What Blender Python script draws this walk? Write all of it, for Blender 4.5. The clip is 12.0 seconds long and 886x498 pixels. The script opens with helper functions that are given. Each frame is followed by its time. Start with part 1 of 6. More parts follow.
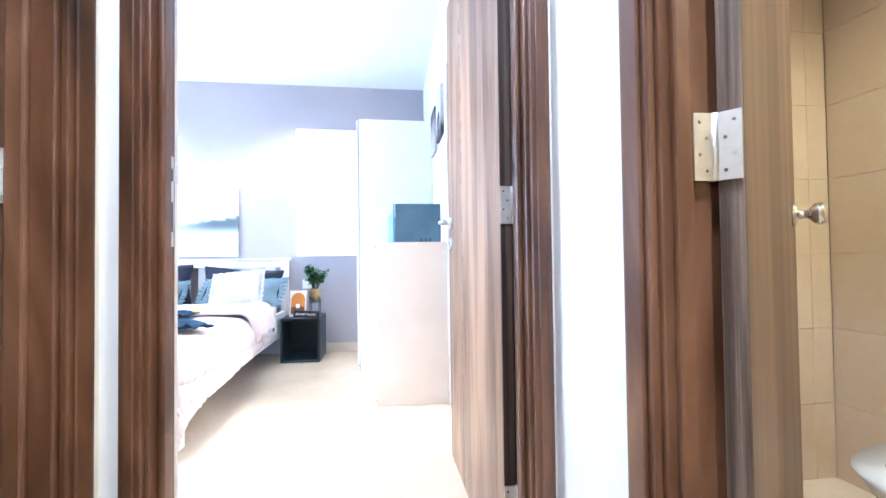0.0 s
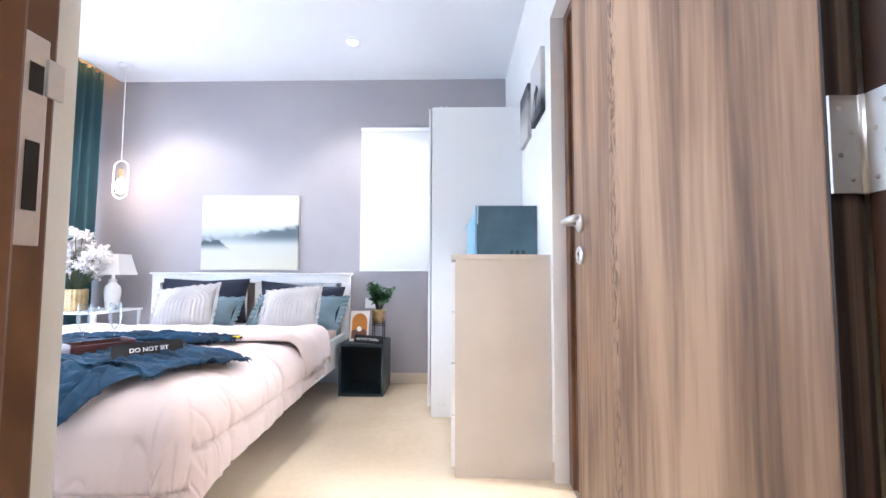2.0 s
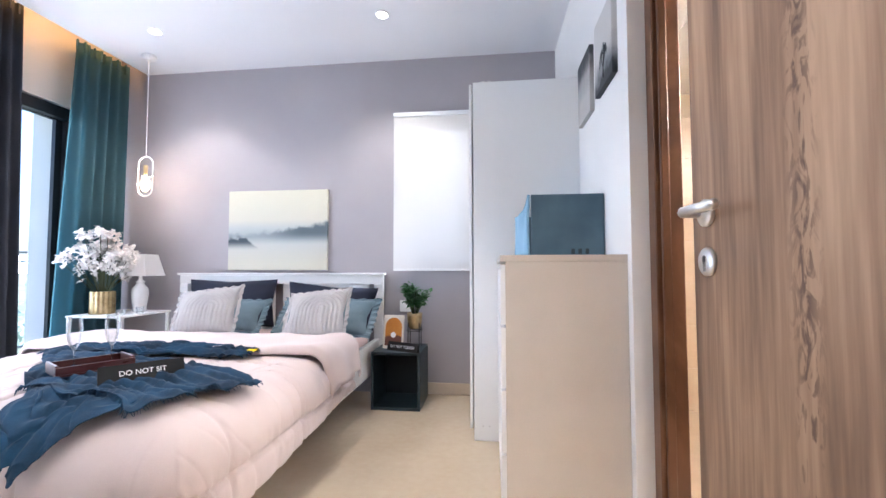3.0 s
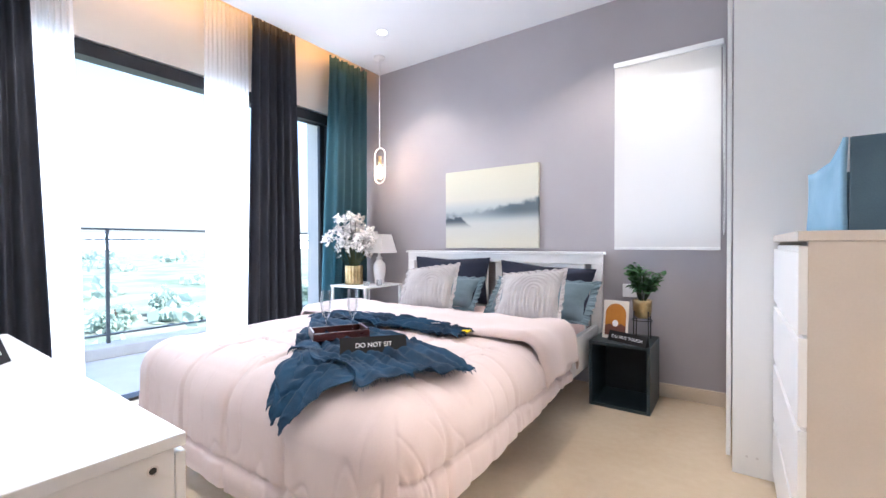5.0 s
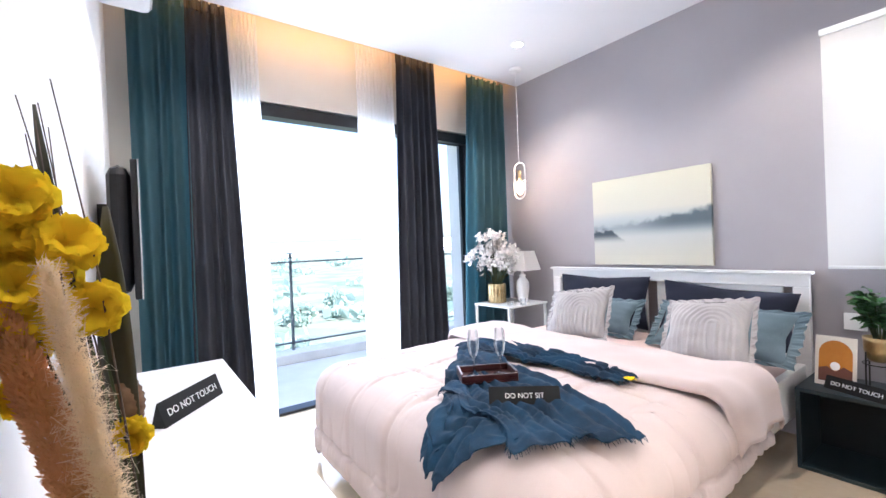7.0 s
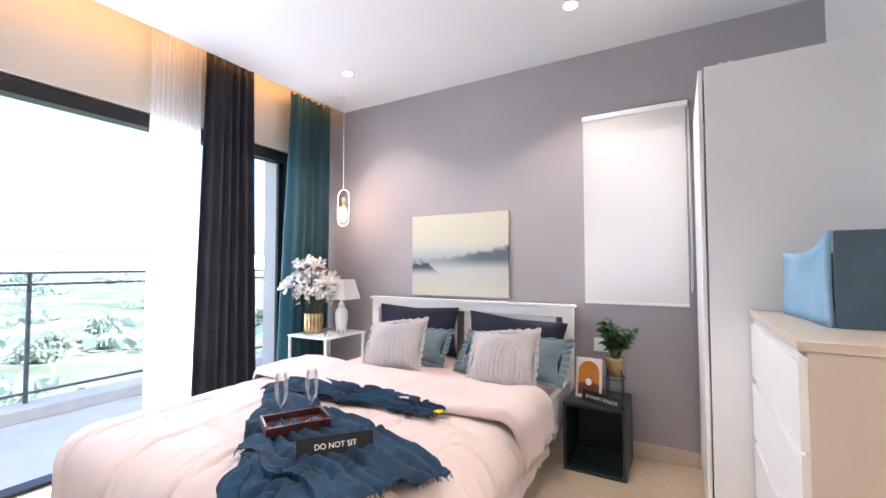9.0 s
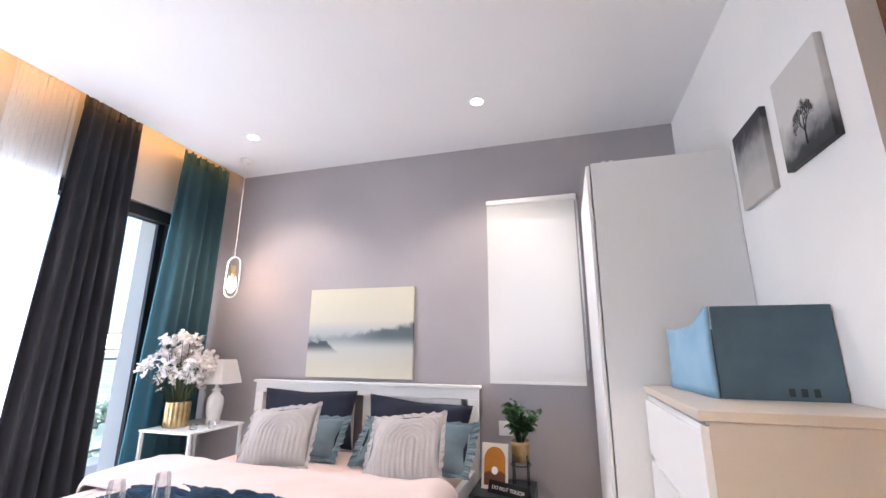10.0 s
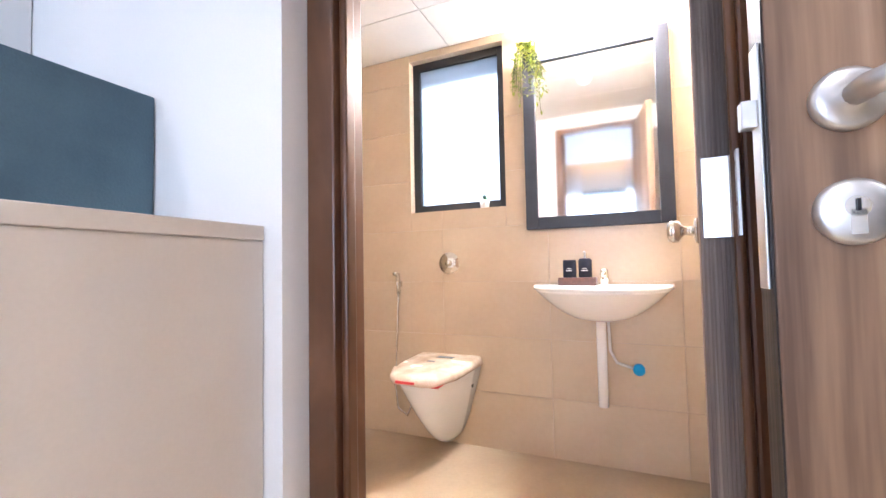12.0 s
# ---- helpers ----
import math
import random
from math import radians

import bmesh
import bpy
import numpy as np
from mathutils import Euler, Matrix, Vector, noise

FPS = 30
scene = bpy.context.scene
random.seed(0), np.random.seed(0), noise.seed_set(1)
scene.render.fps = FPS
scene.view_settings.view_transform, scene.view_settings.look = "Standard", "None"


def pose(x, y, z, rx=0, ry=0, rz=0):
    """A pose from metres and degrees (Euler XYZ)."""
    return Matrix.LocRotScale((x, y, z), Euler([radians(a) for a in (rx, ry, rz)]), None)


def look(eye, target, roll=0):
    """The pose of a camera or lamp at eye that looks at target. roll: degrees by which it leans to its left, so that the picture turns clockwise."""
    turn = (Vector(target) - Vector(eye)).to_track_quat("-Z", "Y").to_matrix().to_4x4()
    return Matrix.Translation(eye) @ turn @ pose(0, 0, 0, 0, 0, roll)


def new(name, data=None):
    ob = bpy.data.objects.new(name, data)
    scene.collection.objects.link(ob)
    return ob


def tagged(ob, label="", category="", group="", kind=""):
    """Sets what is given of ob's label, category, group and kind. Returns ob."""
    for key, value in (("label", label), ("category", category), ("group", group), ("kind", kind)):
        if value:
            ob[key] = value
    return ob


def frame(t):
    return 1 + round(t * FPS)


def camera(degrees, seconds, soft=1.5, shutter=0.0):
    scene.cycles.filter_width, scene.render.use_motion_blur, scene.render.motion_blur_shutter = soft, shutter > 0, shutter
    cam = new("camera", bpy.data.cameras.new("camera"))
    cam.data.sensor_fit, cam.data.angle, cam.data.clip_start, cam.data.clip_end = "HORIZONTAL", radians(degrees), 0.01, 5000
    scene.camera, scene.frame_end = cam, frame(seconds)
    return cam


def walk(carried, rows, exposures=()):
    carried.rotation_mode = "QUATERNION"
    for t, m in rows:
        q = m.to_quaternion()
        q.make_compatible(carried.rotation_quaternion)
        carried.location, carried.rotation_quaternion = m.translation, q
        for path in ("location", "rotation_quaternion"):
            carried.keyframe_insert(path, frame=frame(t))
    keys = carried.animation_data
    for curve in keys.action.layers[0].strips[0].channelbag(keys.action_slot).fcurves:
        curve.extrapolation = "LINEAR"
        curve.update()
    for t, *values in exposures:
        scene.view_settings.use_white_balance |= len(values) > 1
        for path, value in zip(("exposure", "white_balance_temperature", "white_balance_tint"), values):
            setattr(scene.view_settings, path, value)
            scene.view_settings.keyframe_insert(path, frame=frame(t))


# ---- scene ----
cam = camera(93.7, 12.0)
PATH = [
    (0, (0.09, 4.731, 0.902), (0.348, 6.714, 0.943), -0.7),
    (0.5, (0.071, 4.776, 0.9), (0.101, 6.774, 0.984), 0.1),
    (1, (0.045, 4.957, 0.91), (0.082, 6.951, 1.061), 0.5),
    (1.5, (0.019, 5.169, 0.921), (0.103, 7.163, 1.061), 0.3),
    (2, (0.006, 5.382, 0.908), (-0.047, 7.377, 1.029), 0.2),
    (2.5, (-0.003, 5.585, 0.942), (-0.132, 7.577, 1.064), 0.1),
    (2.7, (-0.015, 5.649, 0.947), (-0.171, 7.64, 1.056), -0.0),
    (4.3, (-0.13, 5.95, 0.974), (-0.957, 7.771, 0.985), -0.0),
    (4.5, (-0.134, 5.949, 0.973), (-1.052, 7.725, 0.978), 0.0),
    (5, (-0.14, 5.941, 0.97), (-1.285, 7.58, 0.947), -0.2),
    (5.5, (-0.134, 5.937, 0.978), (-1.483, 7.413, 0.918), -0.7),
    (6, (-0.139, 5.945, 0.998), (-1.638, 7.267, 0.913), -1.5),
    (6.5, (-0.174, 5.97, 1.055), (-1.771, 7.173, 0.996), -2.4),
    (6.7, (-0.195, 5.982, 1.084), (-1.825, 7.141, 1.062), -2.5),
    (8.3, (-0.253, 6.013, 1.186), (-1.58, 7.507, 1.251), -0.7),
    (8.5, (-0.247, 6.017, 1.186), (-1.488, 7.584, 1.244), -0.4),
    (9, (-0.241, 6.029, 1.179), (-1.233, 7.764, 1.256), -0.1),
    (9.5, (-0.254, 6.064, 1.155), (-1.038, 7.878, 1.458), 0.4),
    (10, (-0.301, 6.103, 1.14), (-0.846, 7.969, 1.609), 0.3),
    (10.5, (-0.364, 6.161, 1.055), (-0.14, 8.135, 1.284), -2.0),
    (11, (-0.318, 6.337, 0.964), (0.613, 8.104, 1.061), -1.1),
    (11.5, (-0.223, 6.551, 0.95), (1.209, 7.941, 1.085), -0.9),
    (12, (-0.074, 6.74, 0.925), (1.757, 7.539, 1.011), -1.1),
]
EXPOSURES = [(0.0, 3.4, 4550, 10), (0.5, 3.42, 4650, 10), (1.0, 3.15, 4700, 10), (1.5, 2.85, 5000, 12), (2.0, 2.65, 5100, 12), (2.5, 2.28, 5200, 14), (4.3, 2.2, 5450, 14), (6.7, 2.2, 5450, 14), (8.3, 2.1, 5800, 16), (10.0, 2.05, 5850, 18), (10.7, 2.0, 5700, 18), (11.5, 1.75, 5400, 16), (12.0, 2.35, 5150, 16)]
walk(cam, [(t, look(eye, target, roll)) for t, eye, target, roll in PATH], EXPOSURES)

# plan: right wall x 0.45, head wall y 8.90, foot wall y 5.87, window wall x -3.20, ceiling 2.60
XE, XW, YN, YS, ZC = 0.45, -3.20, 8.90, 5.87, 2.60

world = bpy.data.worlds.new("sky")
scene.world = world
world.use_nodes = True
wn = world.node_tree.nodes
sky = wn.new("ShaderNodeTexSky")
sky.sky_type, sky.sun_disc = "NISHITA", False
sky.sun_elevation, sky.sun_rotation = radians(58), radians(60)
sky.air_density, sky.dust_density, sky.ozone_density = 1.0, 3.0, 1.0
wn["Background"].inputs["Strength"].default_value = 0.15
world.node_tree.links.new(sky.outputs["Color"], wn["Background"].inputs["Color"])


def lamp(name, kind, power, m, color=(1, 1, 1), **more):
    data = bpy.data.lights.new(name, kind)
    data.energy, data.color = power, color
    for key, value in more.items():
        if key == "size":
            data.shape = "RECTANGLE"
            data.size, data.size_y = value
        elif key == "soft":
            data.shadow_soft_size = value
        elif key == "angle":
            data.angle = radians(value)
        elif key == "cone":
            data.spot_size, data.spot_blend = radians(value), 0.6
    ob = new(name, data)
    ob.matrix_world = m
    return ob


WARM = (1.0, 0.66, 0.36)
lamp("sun", "SUN", 5.0, look((10, 5, 14), (0, 0, 0)), (1, 0.96, 0.9), angle=8)
lamp("window_daylight", "AREA", 20, look((-3.21, 7.42, 1.07), (-1.0, 7.42, 1.07)), (0.93, 0.97, 1.0), size=(2.05, 2.05))
lamp("bath_daylight", "AREA", 0.1, look((2.12, 7.6, 1.7), (0.6, 7.3, 0.9)), (0.93, 0.97, 1.0), size=(0.5, 0.8))
lamp("blind_daylight", "AREA", 0.4, look((-0.48, 8.90, 1.5), (-0.48, 7.0, 1.3)), (1.0, 0.98, 0.95), size=(0.5, 1.1))
# the two at y 6.42 are unseen, added to brighten the bed foot
SPOTS = [(-2.35, 8.30), (-0.735, 8.30), (-2.35, 6.42), (-0.735, 6.42)]
for sx, sy in SPOTS:
    lamp("downlight_lamp", "SPOT", 16, look((sx, sy, 2.585), (sx, sy, 0)), (1, 0.84, 0.66), soft=0.03, cone=120)
# fill with no seen fitting, added to brighten the corridor woodwork
lamp("hall_fill", "SPOT", 18, look((0.0, 4.6, 2.58), (0, 4.6, 0)), (1, 0.9, 0.78), soft=0.05, cone=150)
lamp("bath_lamp", "SPOT", 0.2, look((1.35, 6.95, 2.195), (1.35, 6.95, 0)), (1, 0.88, 0.72), soft=0.05, cone=150)
lamp("second_bath_lamp", "SPOT", 15, look((1.25, 4.85, 2.3), (1.2, 5.0, 0)), (1, 0.82, 0.45), soft=0.05, cone=150)
lamp("mirror_lamp", "AREA", 14, look((2.03, 6.86, 2.13), (1.75, 6.86, 1.0)), (1, 0.86, 0.70), size=(0.5, 0.04))
for ly in (6.68, 7.04):
    lamp("mirror_tube_lamp", "POINT", 6.5, pose(2.035, ly, 2.135), (1, 0.80, 0.58), soft=0.03)
lamp("pendant_lamp", "POINT", 3.2, pose(-2.67, 8.60, 1.62), (1, 0.65, 0.38), soft=0.03)
lamp("cove_lamp", "AREA", 1.05, look((-2.99, 7.4, 2.66), (-3.2, 7.4, 2.63)), (1, 0.45, 0.10), size=(2.9, 0.03))


def surface(name, dark, light, rough=0.6, scale=4.0, stretch=(1, 1, 1), bump=0.1, fine=60.0, metal=0.0, sheen=0.0, coat=0.0, vary=0.0, depth=0.002):
    """Two colours mixed by broad noise, fine noise for grain and relief."""
    m = bpy.data.materials.new(name)
    m.use_nodes = True
    n, l = m.node_tree.nodes, m.node_tree.links
    b = n["Principled BSDF"]
    co, mp = n.new("ShaderNodeTexCoord"), n.new("ShaderNodeMapping")
    mp.inputs["Scale"].default_value = stretch
    l.new(co.outputs["Object"], mp.inputs["Vector"])
    big, small, ramp = n.new("ShaderNodeTexNoise"), n.new("ShaderNodeTexNoise"), n.new("ShaderNodeValToRGB")
    big.inputs["Scale"].default_value, big.inputs["Detail"].default_value = scale, 5
    small.inputs["Scale"].default_value, small.inputs["Detail"].default_value = fine, 3
    add = n.new("ShaderNodeMath")
    add.operation = "MULTIPLY_ADD"
    add.inputs[1].default_value = 0.25
    l.new(mp.outputs[0], big.inputs["Vector"])
    l.new(mp.outputs[0], small.inputs["Vector"])
    l.new(small.outputs[0], add.inputs[0])
    l.new(big.outputs[0], add.inputs[2])
    src = add.outputs[0]
    if vary:
        info, va = n.new("ShaderNodeObjectInfo"), n.new("ShaderNodeMath")
        va.operation = "MULTIPLY_ADD"
        va.inputs[1].default_value = vary
        l.new(info.outputs["Random"], va.inputs[0])
        l.new(src, va.inputs[2])
        src = va.outputs[0]
    l.new(src, ramp.inputs[0])
    e = ramp.color_ramp.elements
    e[0].position, e[0].color = 0.45, (*dark, 1)
    e[1].position, e[1].color = 0.80 + vary, (*light, 1)
    l.new(ramp.outputs[0], b.inputs["Base Color"])
    bp = n.new("ShaderNodeBump")
    bp.inputs["Strength"].default_value, bp.inputs["Distance"].default_value = bump, depth
    l.new(small.outputs[0], bp.inputs["Height"])
    l.new(bp.outputs[0], b.inputs["Normal"])
    rr = n.new("ShaderNodeMapRange")
    rr.inputs["To Min"].default_value, rr.inputs["To Max"].default_value = max(0.02, rough - 0.08), min(1, rough + 0.08)
    l.new(big.outputs[0], rr.inputs["Value"])
    l.new(rr.outputs[0], b.inputs["Roughness"])
    b.inputs["Metallic"].default_value, b.inputs["Sheen Weight"].default_value, b.inputs["Coat Weight"].default_value = metal, sheen, coat
    return m


def timber(name, tones, long, rough=0.45, fine=(150, 150, 4), share=0.2, span=(0.46, 0.60, 0.76), bend=1.3, relief=0.25, knots=None):
    """Wood: figure drawn out along z by the scales in long, over it fine pores."""
    m = bpy.data.materials.new(name)
    m.use_nodes = True
    n, l = m.node_tree.nodes, m.node_tree.links
    b = n["Principled BSDF"]
    co, mp, mp2, mp3 = n.new("ShaderNodeTexCoord"), n.new("ShaderNodeMapping"), n.new("ShaderNodeMapping"), n.new("ShaderNodeMapping")
    mp.inputs["Scale"].default_value, mp2.inputs["Scale"].default_value = long, fine
    mp3.inputs["Scale"].default_value = (5.0, 5.0, 0.55)
    for q in (mp, mp2, mp3):
        l.new(co.outputs["Object"], q.inputs[0])
    a, c, w, ramp = n.new("ShaderNodeTexNoise"), n.new("ShaderNodeTexNoise"), n.new("ShaderNodeTexNoise"), n.new("ShaderNodeValToRGB")
    a.inputs["Scale"].default_value, a.inputs["Detail"].default_value, a.inputs["Distortion"].default_value = 1.0, 9, bend
    c.inputs["Scale"].default_value, c.inputs["Detail"].default_value = 1.0, 4
    w.inputs["Scale"].default_value, w.inputs["Detail"].default_value = 1.0, 2
    l.new(mp.outputs[0], a.inputs["Vector"])
    l.new(mp2.outputs[0], c.inputs["Vector"])
    l.new(mp3.outputs[0], w.inputs["Vector"])
    mix, mix2 = n.new("ShaderNodeMath"), n.new("ShaderNodeMath")
    mix.operation = mix2.operation = "MULTIPLY_ADD"
    mix.inputs[1].default_value, mix2.inputs[1].default_value = share, 0.40
    off = n.new("ShaderNodeMath")
    off.operation = "SUBTRACT"
    off.inputs[1].default_value = share / 2 + 0.20
    l.new(c.outputs[0], mix.inputs[0])
    l.new(a.outputs[0], mix.inputs[2])
    l.new(w.outputs[0], mix2.inputs[0])
    l.new(mix.outputs[0], mix2.inputs[2])
    l.new(mix2.outputs[0], off.inputs[0])
    l.new(off.outputs[0], ramp.inputs[0])
    e = ramp.color_ramp.elements
    e[0].position, e[0].color = span[0] - 0.08, (*tones[0], 1)
    e[1].position, e[1].color = span[2] - 0.08, (*tones[2], 1)
    mid = e.new(span[1] - 0.08)
    mid.color = (*tones[1], 1)
    l.new(ramp.outputs[0], b.inputs["Base Color"])
    if knots is not None:
        sep, mp4, kn, kr, col = n.new("ShaderNodeSeparateXYZ"), n.new("ShaderNodeMapping"), n.new("ShaderNodeTexNoise"), n.new("ShaderNodeMapRange"), n.new("ShaderNodeMapRange")
        l.new(co.outputs["Object"], sep.inputs[0])
        l.new(co.outputs["Object"], mp4.inputs[0])
        mp4.inputs["Scale"].default_value = (46, 46, 14)
        l.new(mp4.outputs[0], kn.inputs["Vector"])
        kn.inputs["Scale"].default_value, kn.inputs["Detail"].default_value, kn.inputs["Distortion"].default_value = 1.0, 3, 2.2
        kr.inputs["From Min"].default_value, kr.inputs["From Max"].default_value = 0.48, 0.60
        l.new(kn.outputs[0], kr.inputs["Value"])
        away, near_, both, dark = (n.new("ShaderNodeMath") for _ in range(4))
        away.operation, near_.operation, both.operation, dark.operation = "SUBTRACT", "ABSOLUTE", "MULTIPLY", "MULTIPLY"
        away.inputs[1].default_value = knots
        l.new(sep.outputs["X"], away.inputs[0])
        l.new(away.outputs[0], near_.inputs[0])
        col.inputs["From Min"].default_value, col.inputs["From Max"].default_value = 0.035, 0.005
        l.new(near_.outputs[0], col.inputs["Value"])
        l.new(kr.outputs[0], both.inputs[0])
        l.new(col.outputs[0], both.inputs[1])
        l.new(both.outputs[0], dark.inputs[0])
        dark.inputs[1].default_value = 1.0
        mx = n.new("ShaderNodeMixRGB")
        mx.inputs[2].default_value = (*tones[0], 1)
        l.new(dark.outputs[0], mx.inputs[0])
        l.new(ramp.outputs[0], mx.inputs[1])
        l.new(mx.outputs[0], b.inputs["Base Color"])
    bp = n.new("ShaderNodeBump")
    bp.inputs["Strength"].default_value, bp.inputs["Distance"].default_value = relief, 0.001
    l.new(c.outputs[0], bp.inputs["Height"])
    l.new(bp.outputs[0], b.inputs["Normal"])
    rr = n.new("ShaderNodeMapRange")
    rr.inputs["To Min"].default_value, rr.inputs["To Max"].default_value = rough - 0.08, rough + 0.10
    l.new(w.outputs[0], rr.inputs["Value"])
    l.new(rr.outputs[0], b.inputs["Roughness"])
    return m


def glowing(name, color, power):
    m = bpy.data.materials.new(name)
    m.use_nodes = True
    b = m.node_tree.nodes["Principled BSDF"]
    b.inputs["Base Color"].default_value = (*color, 1)
    b.inputs["Emission Color"].default_value, b.inputs["Emission Strength"].default_value = (*color, 1), power
    return m


def clear(name, color=(1, 1, 1), rough=0.0, thin=True, gloss=0.06):
    m = bpy.data.materials.new(name)
    m.use_nodes = True
    n, l = m.node_tree.nodes, m.node_tree.links
    if not thin:
        b = n["Principled BSDF"]
        b.inputs["Transmission Weight"].default_value, b.inputs["Roughness"].default_value = 1, rough
        b.inputs["Base Color"].default_value, b.inputs["IOR"].default_value = (*color, 1), 1.45
        return m
    t, g, f, mx = n.new("ShaderNodeBsdfTransparent"), n.new("ShaderNodeBsdfGlossy"), n.new("ShaderNodeLayerWeight"), n.new("ShaderNodeMixShader")
    t.inputs["Color"].default_value, g.inputs["Roughness"].default_value = (*color, 1), 0.03
    f.inputs["Blend"].default_value = gloss
    weak = n.new("ShaderNodeMath")
    weak.operation = "MULTIPLY"
    weak.inputs[1].default_value = 1.0 if gloss < 0.1 else 0.6
    l.new(f.outputs["Fresnel"], weak.inputs[0])
    l.new(weak.outputs[0], mx.inputs[0])
    l.new(t.outputs[0], mx.inputs[1])
    l.new(g.outputs[0], mx.inputs[2])
    l.new(mx.outputs[0], n["Material Output"].inputs["Surface"])
    return m


def gauze(name, color, see, glow=0.5):
    """Woven cloth that light passes: part open, part diffuse, part translucent."""
    m = bpy.data.materials.new(name)
    m.use_nodes = True
    n, l = m.node_tree.nodes, m.node_tree.links
    t, d, tr, a, c = (n.new("ShaderNode" + k) for k in ("BsdfTransparent", "BsdfDiffuse", "BsdfTranslucent", "MixShader", "MixShader"))
    d.inputs["Color"].default_value = tr.inputs["Color"].default_value = (*color, 1)
    a.inputs[0].default_value, c.inputs[0].default_value = glow, see
    l.new(d.outputs[0], a.inputs[1])
    l.new(tr.outputs[0], a.inputs[2])
    l.new(a.outputs[0], c.inputs[1])
    l.new(t.outputs[0], c.inputs[2])
    l.new(c.outputs[0], n["Material Output"].inputs["Surface"])
    return m


